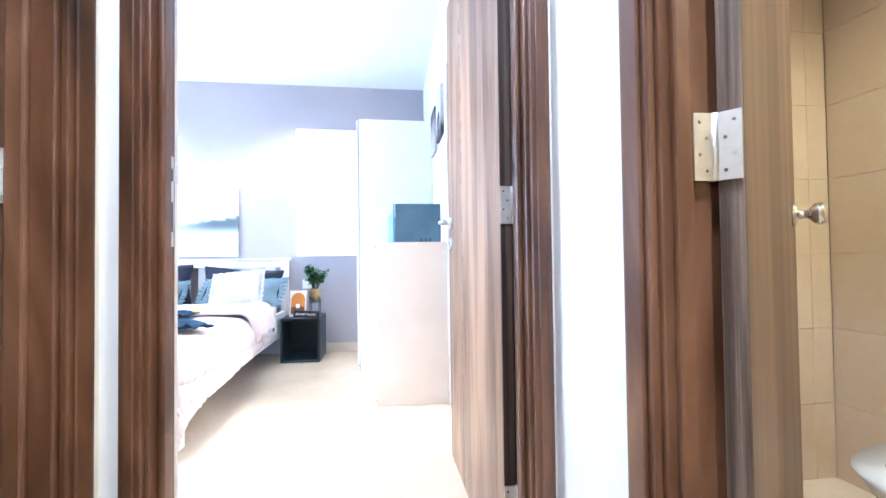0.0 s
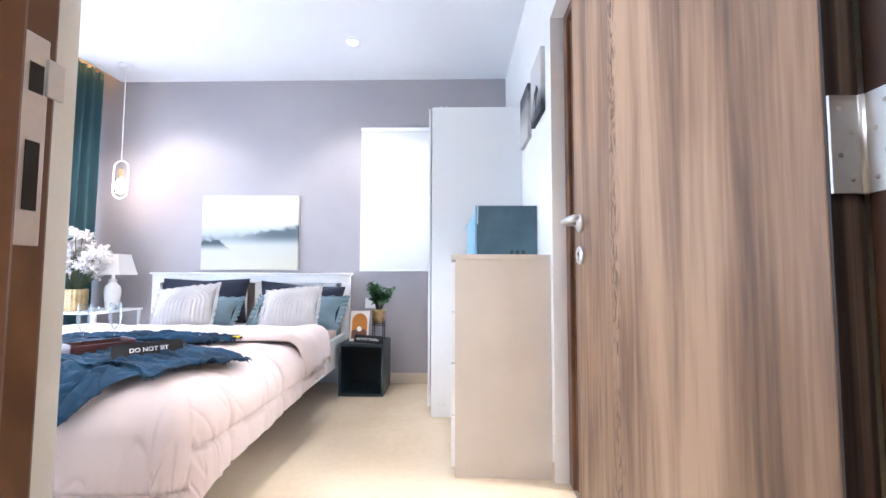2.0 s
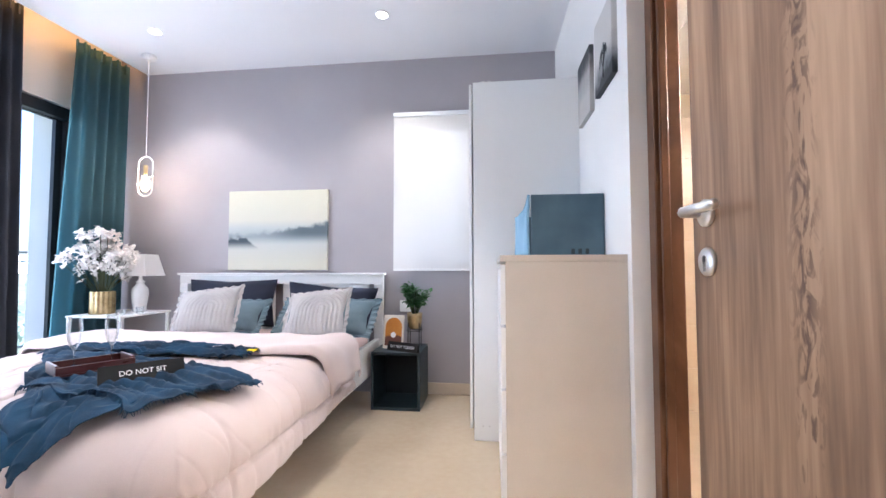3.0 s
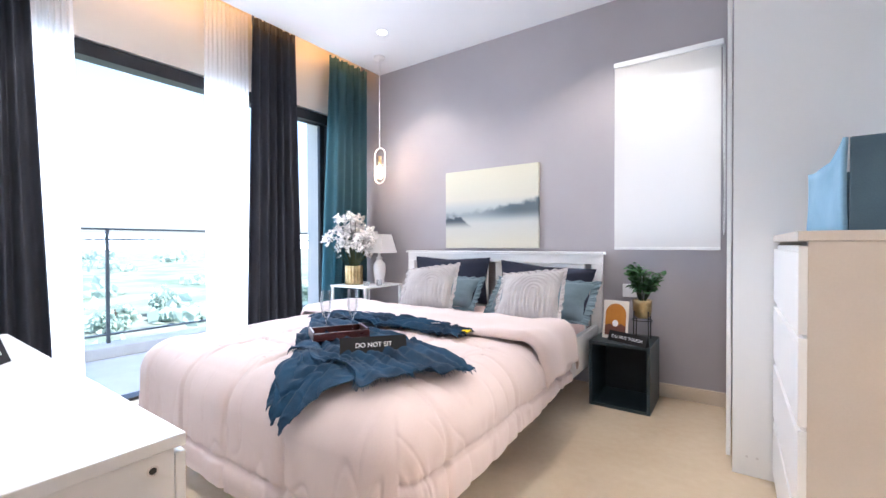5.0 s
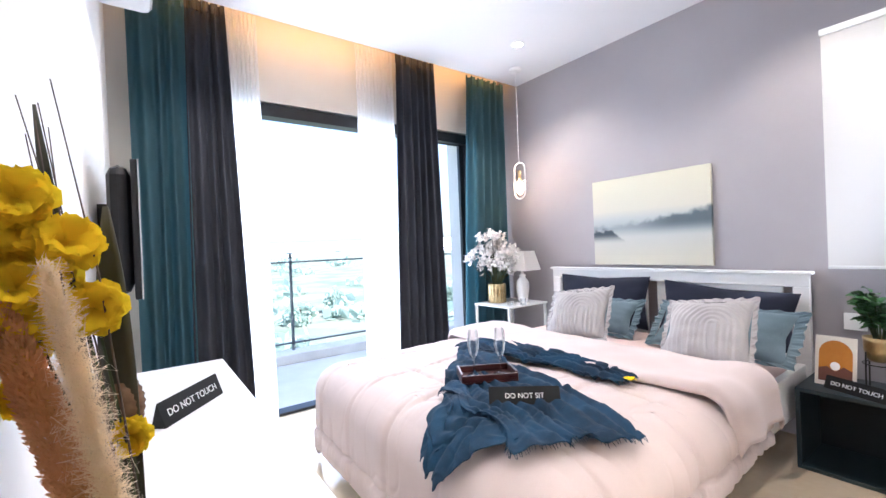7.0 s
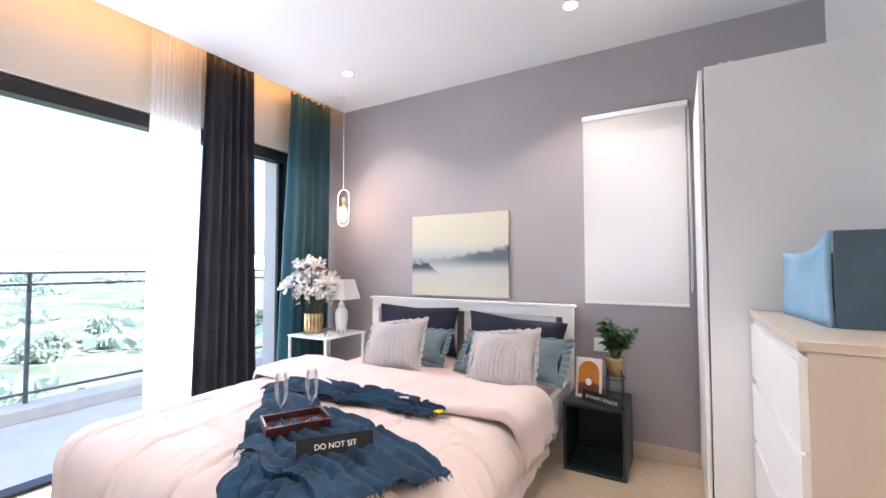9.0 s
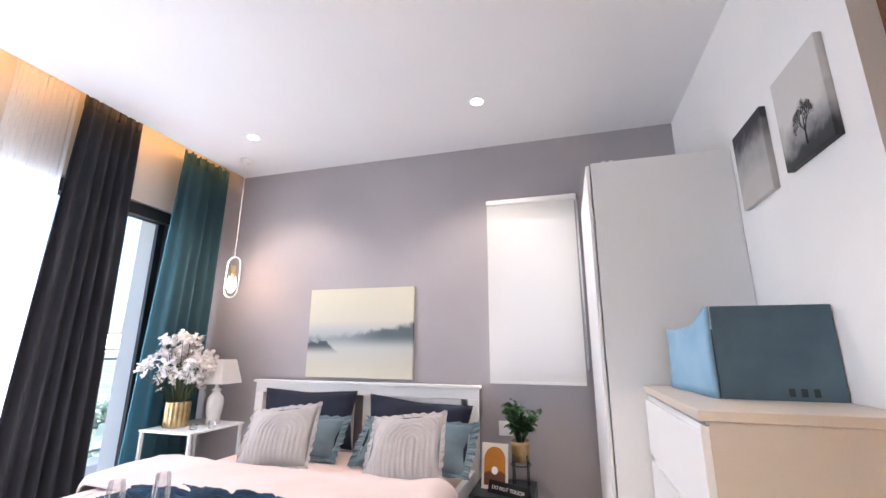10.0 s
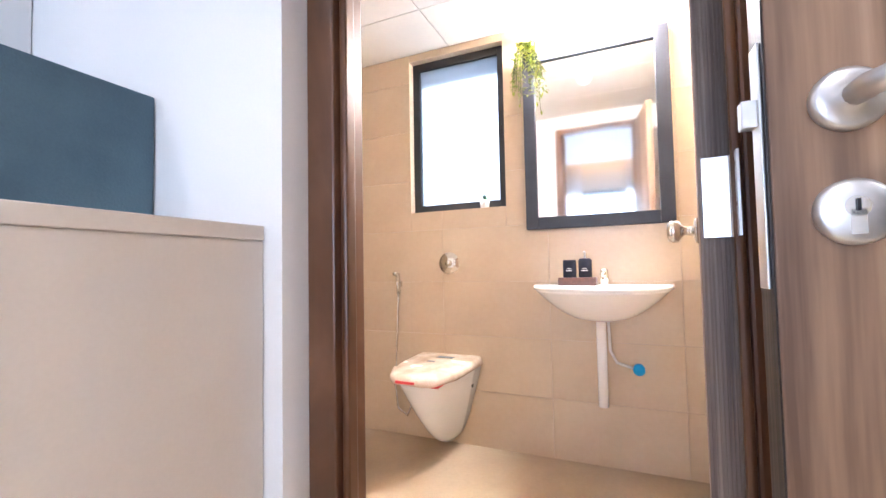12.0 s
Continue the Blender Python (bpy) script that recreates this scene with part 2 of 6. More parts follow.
M = dict(
    white=surface("white_paint", (0.78, 0.77, 0.75), (0.84, 0.83, 0.81), 0.55, 1.5, bump=0.05, fine=180),
    lilac=surface("lilac_paint", (0.335, 0.313, 0.325), (0.395, 0.372, 0.385), 0.7, 0.9, bump=0.12, fine=220),
    ceil=surface("ceiling_paint", (0.78, 0.78, 0.79), (0.82, 0.82, 0.83), 0.6, 1.0, bump=0.04, fine=150),
    cream=surface("cream_paint", (0.72, 0.68, 0.60), (0.78, 0.74, 0.66), 0.6, 1.5, bump=0.06, fine=180),
    floor=surface("polished_floor_tile", (0.56, 0.45, 0.31), (0.66, 0.56, 0.41), 0.14, 1.3, bump=0.02, fine=25),
    skirt=surface("skirting_tile", (0.55, 0.46, 0.34), (0.62, 0.53, 0.42), 0.3, 3, bump=0.03),
    tile=surface("bath_wall_tile", (0.50, 0.380, 0.250), (0.58, 0.465, 0.325), 0.30, 2.2, bump=0.05, fine=40, vary=0.08),
    bfloor=surface("bath_floor_tile", (0.36, 0.275, 0.175), (0.45, 0.35, 0.235), 0.32, 3, bump=0.05),
    grout=surface("tile_grout", (0.44, 0.36, 0.27), (0.50, 0.42, 0.33), 0.9, 8),
    panel=surface("ceiling_panel", (0.70, 0.68, 0.64), (0.76, 0.74, 0.70), 0.5, 3),
    door=timber("oak_door_veneer", ((0.110, 0.058, 0.031), (0.280, 0.168, 0.094), (0.45, 0.295, 0.178)), (9, 9, 0.75), 0.40, fine=(85, 85, 4.5), share=0.42, span=(0.36, 0.57, 0.80), bend=0.9, relief=0.35, knots=0.53),
    # plainer, darker copy of the door veneer with shade put into its tones
    door_shaded=timber("shaded_door_veneer", ((0.10, 0.062, 0.040), (0.15, 0.095, 0.060), (0.21, 0.135, 0.085)), (14, 14, 0.8), 0.42, share=0.10, bend=0.3),
    jamb=timber("varnished_red_wood", ((0.030, 0.012, 0.005), (0.112, 0.048, 0.021), (0.23, 0.115, 0.058)), (4.2, 4.2, 1.8), 0.34, fine=(45, 45, 5), share=0.07, span=(0.32, 0.56, 0.84), bend=1.4, relief=0.05),
    ribs=timber("ribbed_door_edge", ((0.070, 0.045, 0.032), (0.16, 0.115, 0.085), (0.30, 0.23, 0.18)), (60, 60, 1.5), 0.5, share=0.3, bend=0.2, relief=0.4),
    # edge tones darkened to carry the shade of the gap at the hinges
    edge=timber("gap_darkened_door_edge", ((0.012, 0.007, 0.005), (0.040, 0.024, 0.016), (0.10, 0.066, 0.046)), (90, 90, 0.6), 0.5, share=0.3, bend=0.2, relief=0.8),
    lacquer=surface("white_lacquer", (0.80, 0.80, 0.79), (0.82, 0.82, 0.81), 0.40, 0.8, bump=0.02, fine=90),
    # beige puts the shade on the chest's side into its colour
    beige=surface("shade_beige_foil", (0.56, 0.50, 0.43), (0.62, 0.56, 0.49), 0.42, 3, bump=0.05, fine=160),
    bedwhite=surface("white_bed_paint", (0.78, 0.77, 0.75), (0.84, 0.83, 0.81), 0.35, 4, stretch=(1, 6, 6), bump=0.06, fine=50),
    duvet=surface("pink_cotton", (0.57, 0.470, 0.440), (0.64, 0.545, 0.515), 0.85, 3, bump=0.25, fine=330, sheen=0.15),
    sheet=surface("pink_sheet", (0.68, 0.51, 0.46), (0.74, 0.57, 0.52), 0.85, 3, bump=0.25, fine=300),
    throw=surface("blue_throw_cotton", (0.0025, 0.016, 0.038), (0.007, 0.043, 0.092), 0.95, 8, bump=0.5, fine=240),
    navy=surface("navy_cotton", (0.006, 0.008, 0.020), (0.013, 0.016, 0.034), 0.9, 5, bump=0.3, fine=200),
    aqua=surface("blue_grey_cotton", (0.085, 0.130, 0.152), (0.15, 0.205, 0.235), 0.85, 5, bump=0.3, fine=200),
    stone=surface("oatmeal_linen", (0.35, 0.33, 0.325), (0.44, 0.42, 0.41), 0.9, 6, bump=0.4, fine=220),
    teal=gauze("teal_curtain_cloth", (0.120, 0.230, 0.270), 0.0, 0.62),
    grey=surface("charcoal_curtain_cloth", (0.022, 0.025, 0.034), (0.037, 0.041, 0.054), 0.9, 3, bump=0.2, fine=260),
    sheer=gauze("white_voile", (0.92, 0.92, 0.92), 0.10, 0.55),
    blind=gauze("white_blind_cloth", (0.78, 0.77, 0.75), 0.03, 0.34),
    alu=surface("dark_window_frame", (0.018, 0.018, 0.020), (0.03, 0.03, 0.033), 0.4, 4, metal=0.3),
    glass=clear("window_glass"),
    frost=gauze("frosted_glass", (0.50, 0.54, 0.55), 0.10, 0.8),
    mirror=surface("mirror_silver", (0.86, 0.87, 0.87), (0.88, 0.89, 0.89), 0.02, 1, bump=0, metal=1.0),
    steel=surface("brushed_steel", (0.66, 0.65, 0.64), (0.76, 0.75, 0.74), 0.38, 20, bump=0.06, fine=200, metal=1.0),
    chrome=surface("chrome", (0.62, 0.60, 0.56), (0.70, 0.68, 0.64), 0.14, 10, bump=0.0, metal=1.0),
    dteal=surface("dark_teal_foil", (0.013, 0.025, 0.031), (0.024, 0.040, 0.047), 0.45, 4, bump=0.06),
    inner=surface("dark_cavity_foil", (0.012, 0.018, 0.022), (0.02, 0.028, 0.034), 0.6, 4),
    black=surface("black_plastic", (0.006, 0.006, 0.007), (0.012, 0.012, 0.014), 0.35, 8, bump=0.03),
    matt=surface("matt_black_card", (0.004, 0.004, 0.005), (0.008, 0.008, 0.009), 0.8, 8, bump=0.02),
    blackwood=surface("black_stained_frame", (0.010, 0.011, 0.016), (0.022, 0.024, 0.032), 0.45, 6, bump=0.2, fine=90),
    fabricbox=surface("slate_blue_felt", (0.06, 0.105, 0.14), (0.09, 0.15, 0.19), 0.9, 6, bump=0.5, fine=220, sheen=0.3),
    fabricside=surface("pale_blue_box_side", (0.20, 0.36, 0.50), (0.27, 0.44, 0.58), 0.9, 6, bump=0.4, fine=220),
    gold=surface("antique_gold", (0.42, 0.30, 0.14), (0.62, 0.48, 0.26), 0.30, 16, bump=0.4, fine=60, metal=1.0),
    leaf=surface("plant_leaf", (0.020, 0.075, 0.020), (0.06, 0.17, 0.045), 0.4, 12, bump=0.1),
    stem=surface("plant_stem", (0.04, 0.06, 0.02), (0.08, 0.10, 0.04), 0.6, 12),
    petal=gauze("cream_petal", (0.90, 0.86, 0.83), 0.0, 0.30),
    yellow=gauze("yellow_petal", (0.92, 0.68, 0.015), 0.0, 0.40),
    pampas=gauze("rust_pampas", (0.74, 0.43, 0.22), 0.0, 0.40),
    straw=gauze("straw_pampas", (0.93, 0.80, 0.58), 0.0, 0.45),
    twig=surface("dark_twig", (0.05, 0.035, 0.025), (0.11, 0.08, 0.055), 0.8, 30, bump=0.4),
    dryleaf=surface("dark_olive_leaf", (0.035, 0.036, 0.018), (0.075, 0.072, 0.040), 0.6, 20, stretch=(1, 1, 0.1), bump=0.3),
    ceramic=surface("white_ceramic", (0.80, 0.79, 0.77), (0.84, 0.83, 0.81), 0.12, 3, bump=0.0),
    wrap=surface("cream_plastic_wrap", (0.50, 0.38, 0.27), (0.72, 0.61, 0.48), 0.25, 9, bump=0.5, fine=30),
    mahogany=surface("mahogany_tray", (0.03, 0.007, 0.007), (0.06, 0.014, 0.013), 0.3, 10, stretch=(1, 6, 6)),
    walnutbox=surface("walnut_caddy", (0.09, 0.035, 0.018), (0.14, 0.06, 0.03), 0.4, 10, stretch=(1, 6, 6)),
    letter=surface("white_lettering", (0.85, 0.85, 0.85), (0.9, 0.9, 0.9), 0.5, 3),
    red=surface("red_tape", (0.5, 0.03, 0.03), (0.6, 0.05, 0.05), 0.5, 8),
    bluecap=surface("blue_plastic", (0.01, 0.25, 0.60), (0.02, 0.34, 0.72), 0.35, 8),
    crystal=clear("drinking_glass", (0.91, 0.93, 0.94), gloss=0.5),
    shade=gauze("white_shade", (0.90, 0.88, 0.86), 0.0, 0.4),
    bulb=glowing("warm_bulb", (1.0, 0.62, 0.30), 5),
    disc=glowing("downlight_disc", (1.0, 0.93, 0.82), 3),
    tube=glowing("mirror_light_tube", (1.0, 0.78, 0.45), 3),
    led=glowing("cove_led", (1.0, 0.55, 0.18), 4),
    concrete=surface("balcony_floor", (0.62, 0.61, 0.58), (0.70, 0.69, 0.66), 0.7, 4),
    rail=surface("grey_rail_paint", (0.10, 0.12, 0.13), (0.14, 0.16, 0.17), 0.45, 6, metal=0.2),
    # foliage paled beyond leaf colour to stand in for distance haze
    green=gauze("haze_paled_foliage", (0.34, 0.42, 0.35), 0.0, 0.5),
    ground=surface("scrub_ground", (0.05, 0.08, 0.045), (0.15, 0.155, 0.115), 0.95, 0.05, fine=2.0, bump=0.3),
)


def finish(bm, name, material, smooth=False):
    bmesh.ops.recalc_face_normals(bm, faces=bm.faces)
    me = bpy.data.meshes.new(name)
    for f in bm.faces:
        f.smooth = smooth
    bm.to_mesh(me)
    bm.free()
    me.materials.append(material)
    return me


def part(name, bm, material, parent, label="", smooth=False):
    ob = new(name, finish(bm, name, material, smooth))
    ob.parent = parent
    return tagged(ob, label)


def thing(name, at, label, category, group="", rz=0):
    ob = new(name)
    ob.matrix_world = pose(*at, 0, 0, rz)
    ob.empty_display_size = 0.1
    return tagged(ob, label, category, group)


def solo(name, bm, material, at, label="", category="", group="", kind="", rz=0, smooth=False):
    ob = new(name, finish(bm, name, material, smooth))
    ob.matrix_world = pose(*at, 0, 0, rz)
    return tagged(ob, label, category, group, kind)


def box(bm, x0, x1, y0, y1, z0, z1, r=0.0, seg=2):
    made = bmesh.ops.create_cube(bm, size=1.0)["verts"]
    for v in made:
        v.co = Vector((x0 + (v.co.x + 0.5) * (x1 - x0), y0 + (v.co.y + 0.5) * (y1 - y0), z0 + (v.co.z + 0.5) * (z1 - z0)))
    if r:
        edges = list({e for v in made for e in v.link_edges})
        bmesh.ops.bevel(bm, geom=edges, offset=r, segments=seg, affect="EDGES", profile=0.5)
    return bm


def boxes(*rows, r=0.0):
    bm = bmesh.new()
    for row in rows:
        box(bm, *row, r=r)
    return bm


def rod(bm, a, b, r0, r1=None, seg=10):
    a, b = Vector(a), Vector(b)
    r1 = r0 if r1 is None else r1
    q = (b - a).to_track_quat("Z", "Y")
    rings = []
    for p, r in ((a, r0), (b, r1)):
        rings.append([bm.verts.new(p + q @ Vector((r * math.cos(2 * math.pi * i / seg), r * math.sin(2 * math.pi * i / seg), 0))) for i in range(seg)])
    for i in range(seg):
        bm.faces.new((rings[0][i], rings[0][(i + 1) % seg], rings[1][(i + 1) % seg], rings[1][i]))
    bm.faces.new(rings[0][::-1])
    bm.faces.new(rings[1])
    return bm


def tube(bm, pts, r, seg=8, taper=1.0):
    pts = [Vector(p) for p in pts]
    rings = []
    for k, p in enumerate(pts):
        d = pts[min(k + 1, len(pts) - 1)] - pts[max(k - 1, 0)]
        q = d.to_track_quat("Z", "Y")
        rr = r * (1 + (taper - 1) * k / max(1, len(pts) - 1))
        rings.append([bm.verts.new(p + q @ Vector((rr * math.cos(2 * math.pi * i / seg), rr * math.sin(2 * math.pi * i / seg), 0))) for i in range(seg)])
    for a, b in zip(rings, rings[1:]):
        for i in range(seg):
            bm.faces.new((a[i], a[(i + 1) % seg], b[(i + 1) % seg], b[i]))
    bm.faces.new(rings[0][::-1])
    bm.faces.new(rings[-1])
    return bm


def lathe(bm, profile, seg=24, at=(0, 0, 0), flute=0.0, flutes=0, squash=1.0, shut=True):
    rings = []
    for r, z in profile:
        ring = []
        for i in range(seg):
            a = 2 * math.pi * i / seg
            rr = max(r, 1e-4) * (1 + flute * math.cos(flutes * a))
            ring.append(bm.verts.new((at[0] + rr * math.cos(a), at[1] + squash * rr * math.sin(a), at[2] + z)))
        rings.append(ring)
    for a, b in zip(rings, rings[1:]):
        for i in range(seg):
            bm.faces.new((a[i], a[(i + 1) % seg], b[(i + 1) % seg], b[i]))
    if shut:
        bm.faces.new(rings[0][::-1])
        bm.faces.new(rings[-1])
    return bm


def grid(bm, nu, nv, fn, thick=0.0):
    """A sheet of nu x nv cells through fn(u, v) with u, v from 0 to 1; thick gives it a back."""
    def layer(off):
        return [[bm.verts.new(Vector(fn(i / nu, j / nv)) + Vector(off)) for j in range(nv + 1)] for i in range(nu + 1)]
    top = layer((0, 0, 0))
    for i in range(nu):
        for j in range(nv):
            bm.faces.new((top[i][j], top[i + 1][j], top[i + 1][j + 1], top[i][j + 1]))
    if thick:
        bm.normal_update()
        back = [[bm.verts.new(v.co - v.normal * thick) for v in row] for row in top]
        for i in range(nu):
            for j in range(nv):
                bm.faces.new((back[i][j], back[i][j + 1], back[i + 1][j + 1], back[i + 1][j]))
        for i in range(nu):
            bm.faces.new((top[i][0], back[i][0], back[i + 1][0], top[i + 1][0]))
            bm.faces.new((top[i][nv], top[i + 1][nv], back[i + 1][nv], back[i][nv]))
        for j in range(nv):
            bm.faces.new((top[0][j], top[0][j + 1], back[0][j + 1], back[0][j]))
            bm.faces.new((top[nu][j], back[nu][j], back[nu][j + 1], top[nu][j + 1]))
    return bm


def words(text, size, material, parent, m, label="", depth=0.0006):
    cu = bpy.data.curves.new("lettering", "FONT")
    cu.body, cu.size, cu.extrude, cu.align_x, cu.align_y = text, size, depth, "CENTER", "CENTER"
    cu.materials.append(material)
    ob = new("lettering", cu)
    if parent:
        ob.parent = parent
    ob.matrix_basis = m
    return tagged(ob, label)


def structure(name, rows, material, label="", r=0.0):
    return solo(name, boxes(*rows, r=r), material, (0, 0, 0), label, kind="structure")


T = 0.12
# head wall, with the opening behind the blind
structure("wall_north", [(XW - 0.2, -0.74, YN, YN + 0.2, -0.1, 2.85), (-0.22, XE, YN, YN + 0.2, -0.1, 2.85), (-0.74, -0.22, YN, YN + 0.2, -0.1, 0.98),
                         (-0.74, -0.22, YN, YN + 0.2, 2.08, 2.85)], M["lilac"], "lilac grey painted wall behind the bed")
# right wall, with the bathroom doorway
structure("wall_east", [(XE, XE + T, 7.26, YN + 0.2, -0.1, 2.85), (XE, XE + T, YS, 6.51, -0.1, 2.85), (XE, XE + T, 6.51, 7.26, 2.10, 2.85)], M["white"],
          "white painted wall with the bathroom doorway")
# foot wall, with the bedroom doorway
structure("wall_south", [(XW - 0.2, -0.465, 5.70, YS, -0.1, 2.85), (-0.465, -0.43, 5.805, 5.838, -0.1, 2.11), (0.465, 0.62, 5.70, YS, -0.1, 2.85), (0.43, 0.465, 5.805, 5.838, -0.1, 2.11), (-0.465, 0.465, 5.70, YS, 2.11, 2.85)], M["white"],
          "white painted wall with the bedroom doorway")
# window wall
WY0, WY1, WZ = 6.35, 8.55, 2.165
structure("wall_west", [(XW - 0.2, XW, YS, WY0, -0.1, 2.85), (XW - 0.2, XW, WY1, YN, -0.1, 2.85), (XW - 0.2, XW, WY0, WY1, WZ, 2.85)], M["cream"],
          "cream painted wall round the balcony door")
structure("floor", [(XW, XE + 0.06, 3.3, YN, -0.12, 0.0), (XE + 0.06, 2.3, 3.3, 6.28, -0.12, 0.0)], M["floor"], "polished cream tile floor")
structure("ceiling", [(-2.945, XE + T, YS, YN, ZC, ZC + 0.06)], M["ceil"], "white plaster ceiling with a light cove")
structure("ceiling_cove", [(XW, -2.945, YS, YN, 2.80, 2.84), (-2.945, XE + T, YS, YN, 2.80, 2.84), (-2.96, -2.945, YS, YN, ZC + 0.06, 2.80)], M["ceil"], "white cove above the curtains")
structure("baseboard", [(-0.515, -0.15, YN - 0.012, YN, 0, 0.085), (-0.86, -0.515, YN - 0.012, YN, 0, 0.085), (XE - 0.012, XE, 7.27, 7.29, 0, 0.085)], M["skirt"], "beige tile skirting", r=0.002)

# corridor
XL, XR = -0.52, 0.488
structure("wall_corridor_left", [(XL - 0.12, XL, 3.3, 4.66, -0.1, 2.6), (XL - 0.12, XL, 5.625, 5.70, -0.1, 2.6), (XL - 0.12, XL, 4.66, 5.625, 2.13, 2.6)], M["cream"], "cream corridor wall")
structure("wall_corridor_right", [(XR, XR + 0.09, 5.34, 5.70, -0.1, 2.6), (XR, XR + 0.09, 3.3, 4.46, -0.1, 2.6), (XR, XR + 0.09, 4.46, 5.34, 2.13, 2.6)], M["white"], "white corridor wall")
structure("wall_corridor_back", [(-0.66, 0.64, 3.18, 3.3, -0.1, 2.6)], M["white"], "white corridor wall")
structure("ceiling_corridor", [(-2.0, 2.3, 3.18, 5.70, 2.6, 2.66)], M["ceil"], "white corridor ceiling")
structure("wall_side_room", [(-2.0, -1.9, 3.3, 5.70, -0.1, 2.6), (-1.9, -0.66, 3.2, 3.3, -0.1, 2.6)], M["cream"], "cream wall of a side room")

# first bathroom
structure("wall_bath_far", [(2.13, 2.3, 7.90, YN, -0.1, 2.3), (2.13, 2.3, 6.3, 7.32, -0.1, 2.3), (2.13, 2.3, 7.32, 7.90, -0.1, 1.25), (2.13, 2.3, 7.32, 7.90, 2.17, 2.3)], M["grout"], "tiled bathroom wall with a window")
structure("wall_bath_right", [(XE + T, 2.13, 6.28, 6.38, -0.1, 2.3)], M["grout"], "tiled bathroom wall")
structure("wall_bath_left", [(XE + T, 2.13, YN, YN + 0.1, -0.1, 2.3)], M["grout"], "tiled bathroom wall")
bm = boxes((XE + T, 2.3, 6.28, YN, 2.225, 2.26))
for i in range(4):
    for j in range(2):
        x0, y0 = XE + T + 0.004 + i * 0.39, 6.39 + j * 1.25
        box(bm, x0, min(x0 + 0.386, 2.125), y0, min(y0 + 1.246, YN - 0.01), 2.212, 2.225, 0.0015, 1)
solo("ceiling_bath", bm, M["panel"], (0, 0, 0), "panelled bathroom ceiling", kind="structure")
structure("floor_bath", [(XE + 0.06, 2.13, 6.38, YN, -0.12, -0.06)], M["bfloor"], "beige tile bathroom floor")

# second bathroom
structure("wall_second_bath_far", [(1.875, 1.99, 4.3, 6.28, -0.1, 2.45)], M["grout"], "tiled wall of the second bathroom")
structure("wall_second_bath_left", [(0.57, 1.875, 6.208, 6.28, -0.1, 2.45)], M["grout"], "tiled wall of the second bathroom")
structure("wall_second_bath_back", [(0.578, 1.99, 4.2, 4.3, -0.1, 2.45)], M["grout"], "tiled wall of the second bathroom")
structure("ceiling_second_bath", [(0.62, 1.99, 4.3, 6.28, 2.45, 2.5)], M["panel"], "pale bathroom ceiling")


def door_frame(name, label, legs, head, stops):
    t = thing(name, (0, 0, 0), label, "door frame")
    t["kind"] = "structure"
    for row in legs:
        part("jamb", boxes(row, r=0.004), M["jamb"], t)
    part("head", boxes(head, r=0.004), M["jamb"], t)
    for row in stops:
        part("stop", boxes(row, r=0.005), M["jamb"], t)
    return t


bedroom_frame = door_frame("door_frame_1", "reddish brown varnished wooden frame of the bedroom door",
    [(-0.465, -0.42, 5.70, 5.805, 0, 2.065), (0.42, 0.465, 5.70, 5.805, 0, 2.065)], (-0.465, 0.465, 5.70, 5.805, 2.065, 2.11),
    [(-0.42, -0.405, 5.725, 5.760, 0, 2.05), (0.405, 0.42, 5.725, 5.760, 0, 2.05), (-0.42, 0.42, 5.725, 5.760, 2.05, 2.065)])
for x0, x1 in ((-0.475, -0.43), (0.43, 0.478)):
    part("casing", boxes((x0, x1, 5.684, 5.699, 0, 2.13), (x0 + 0.012, x1 - 0.012, 5.678, 5.684, 0, 2.13), r=0.003), M["jamb"], bedroom_frame)
left_frame = door_frame("door_frame_2", "reddish brown varnished wooden door frame in the corridor",
    [(-0.64, -0.52, 5.58, 5.625, 0, 2.085), (-0.64, -0.52, 4.66, 4.705, 0, 2.085)], (-0.64, -0.52, 4.66, 5.625, 2.085, 2.13),
    [(-0.595, -0.56, 5.565, 5.58, 0, 2.07)])
part("casing", boxes((-0.519, -0.505, 5.59, 5.665, 0, 2.15), (-0.505, -0.498, 5.605, 5.65, 0, 2.15), r=0.003), M["jamb"], left_frame)
right_frame = door_frame("door_frame_3", "honey brown varnished wooden frame of the second bathroom door",
    [(0.488, 0.572, 5.295, 5.34, 0, 2.085), (0.573, 0.612, 5.314, 5.34, 0, 2.085), (0.488, 0.572, 4.46, 4.505, 0, 2.085)], (0.488, 0.572, 4.46, 5.34, 2.085, 2.13), [(0.505, 0.535, 5.283, 5.295, 0, 2.07)])
part("casing", boxes((0.474, 0.487, 5.30, 5.375, 0, 2.15), (0.467, 0.474, 5.315, 5.36, 0, 2.15), r=0.003), M["jamb"], right_frame)
bath_frame = door_frame("door_frame_4", "brown varnished wooden frame of the bathroom door",
    [(0.51, 0.60, 7.20, 7.26, 0, 2.055), (0.51, 0.60, 6.51, 6.608, 0, 2.055)], (0.51, 0.60, 6.51, 7.26, 2.055, 2.10), [(0.525, 0.555, 7.185, 7.20, 0, 2.04), (0.510, 0.522, 6.608, 6.62, 0, 2.04)])


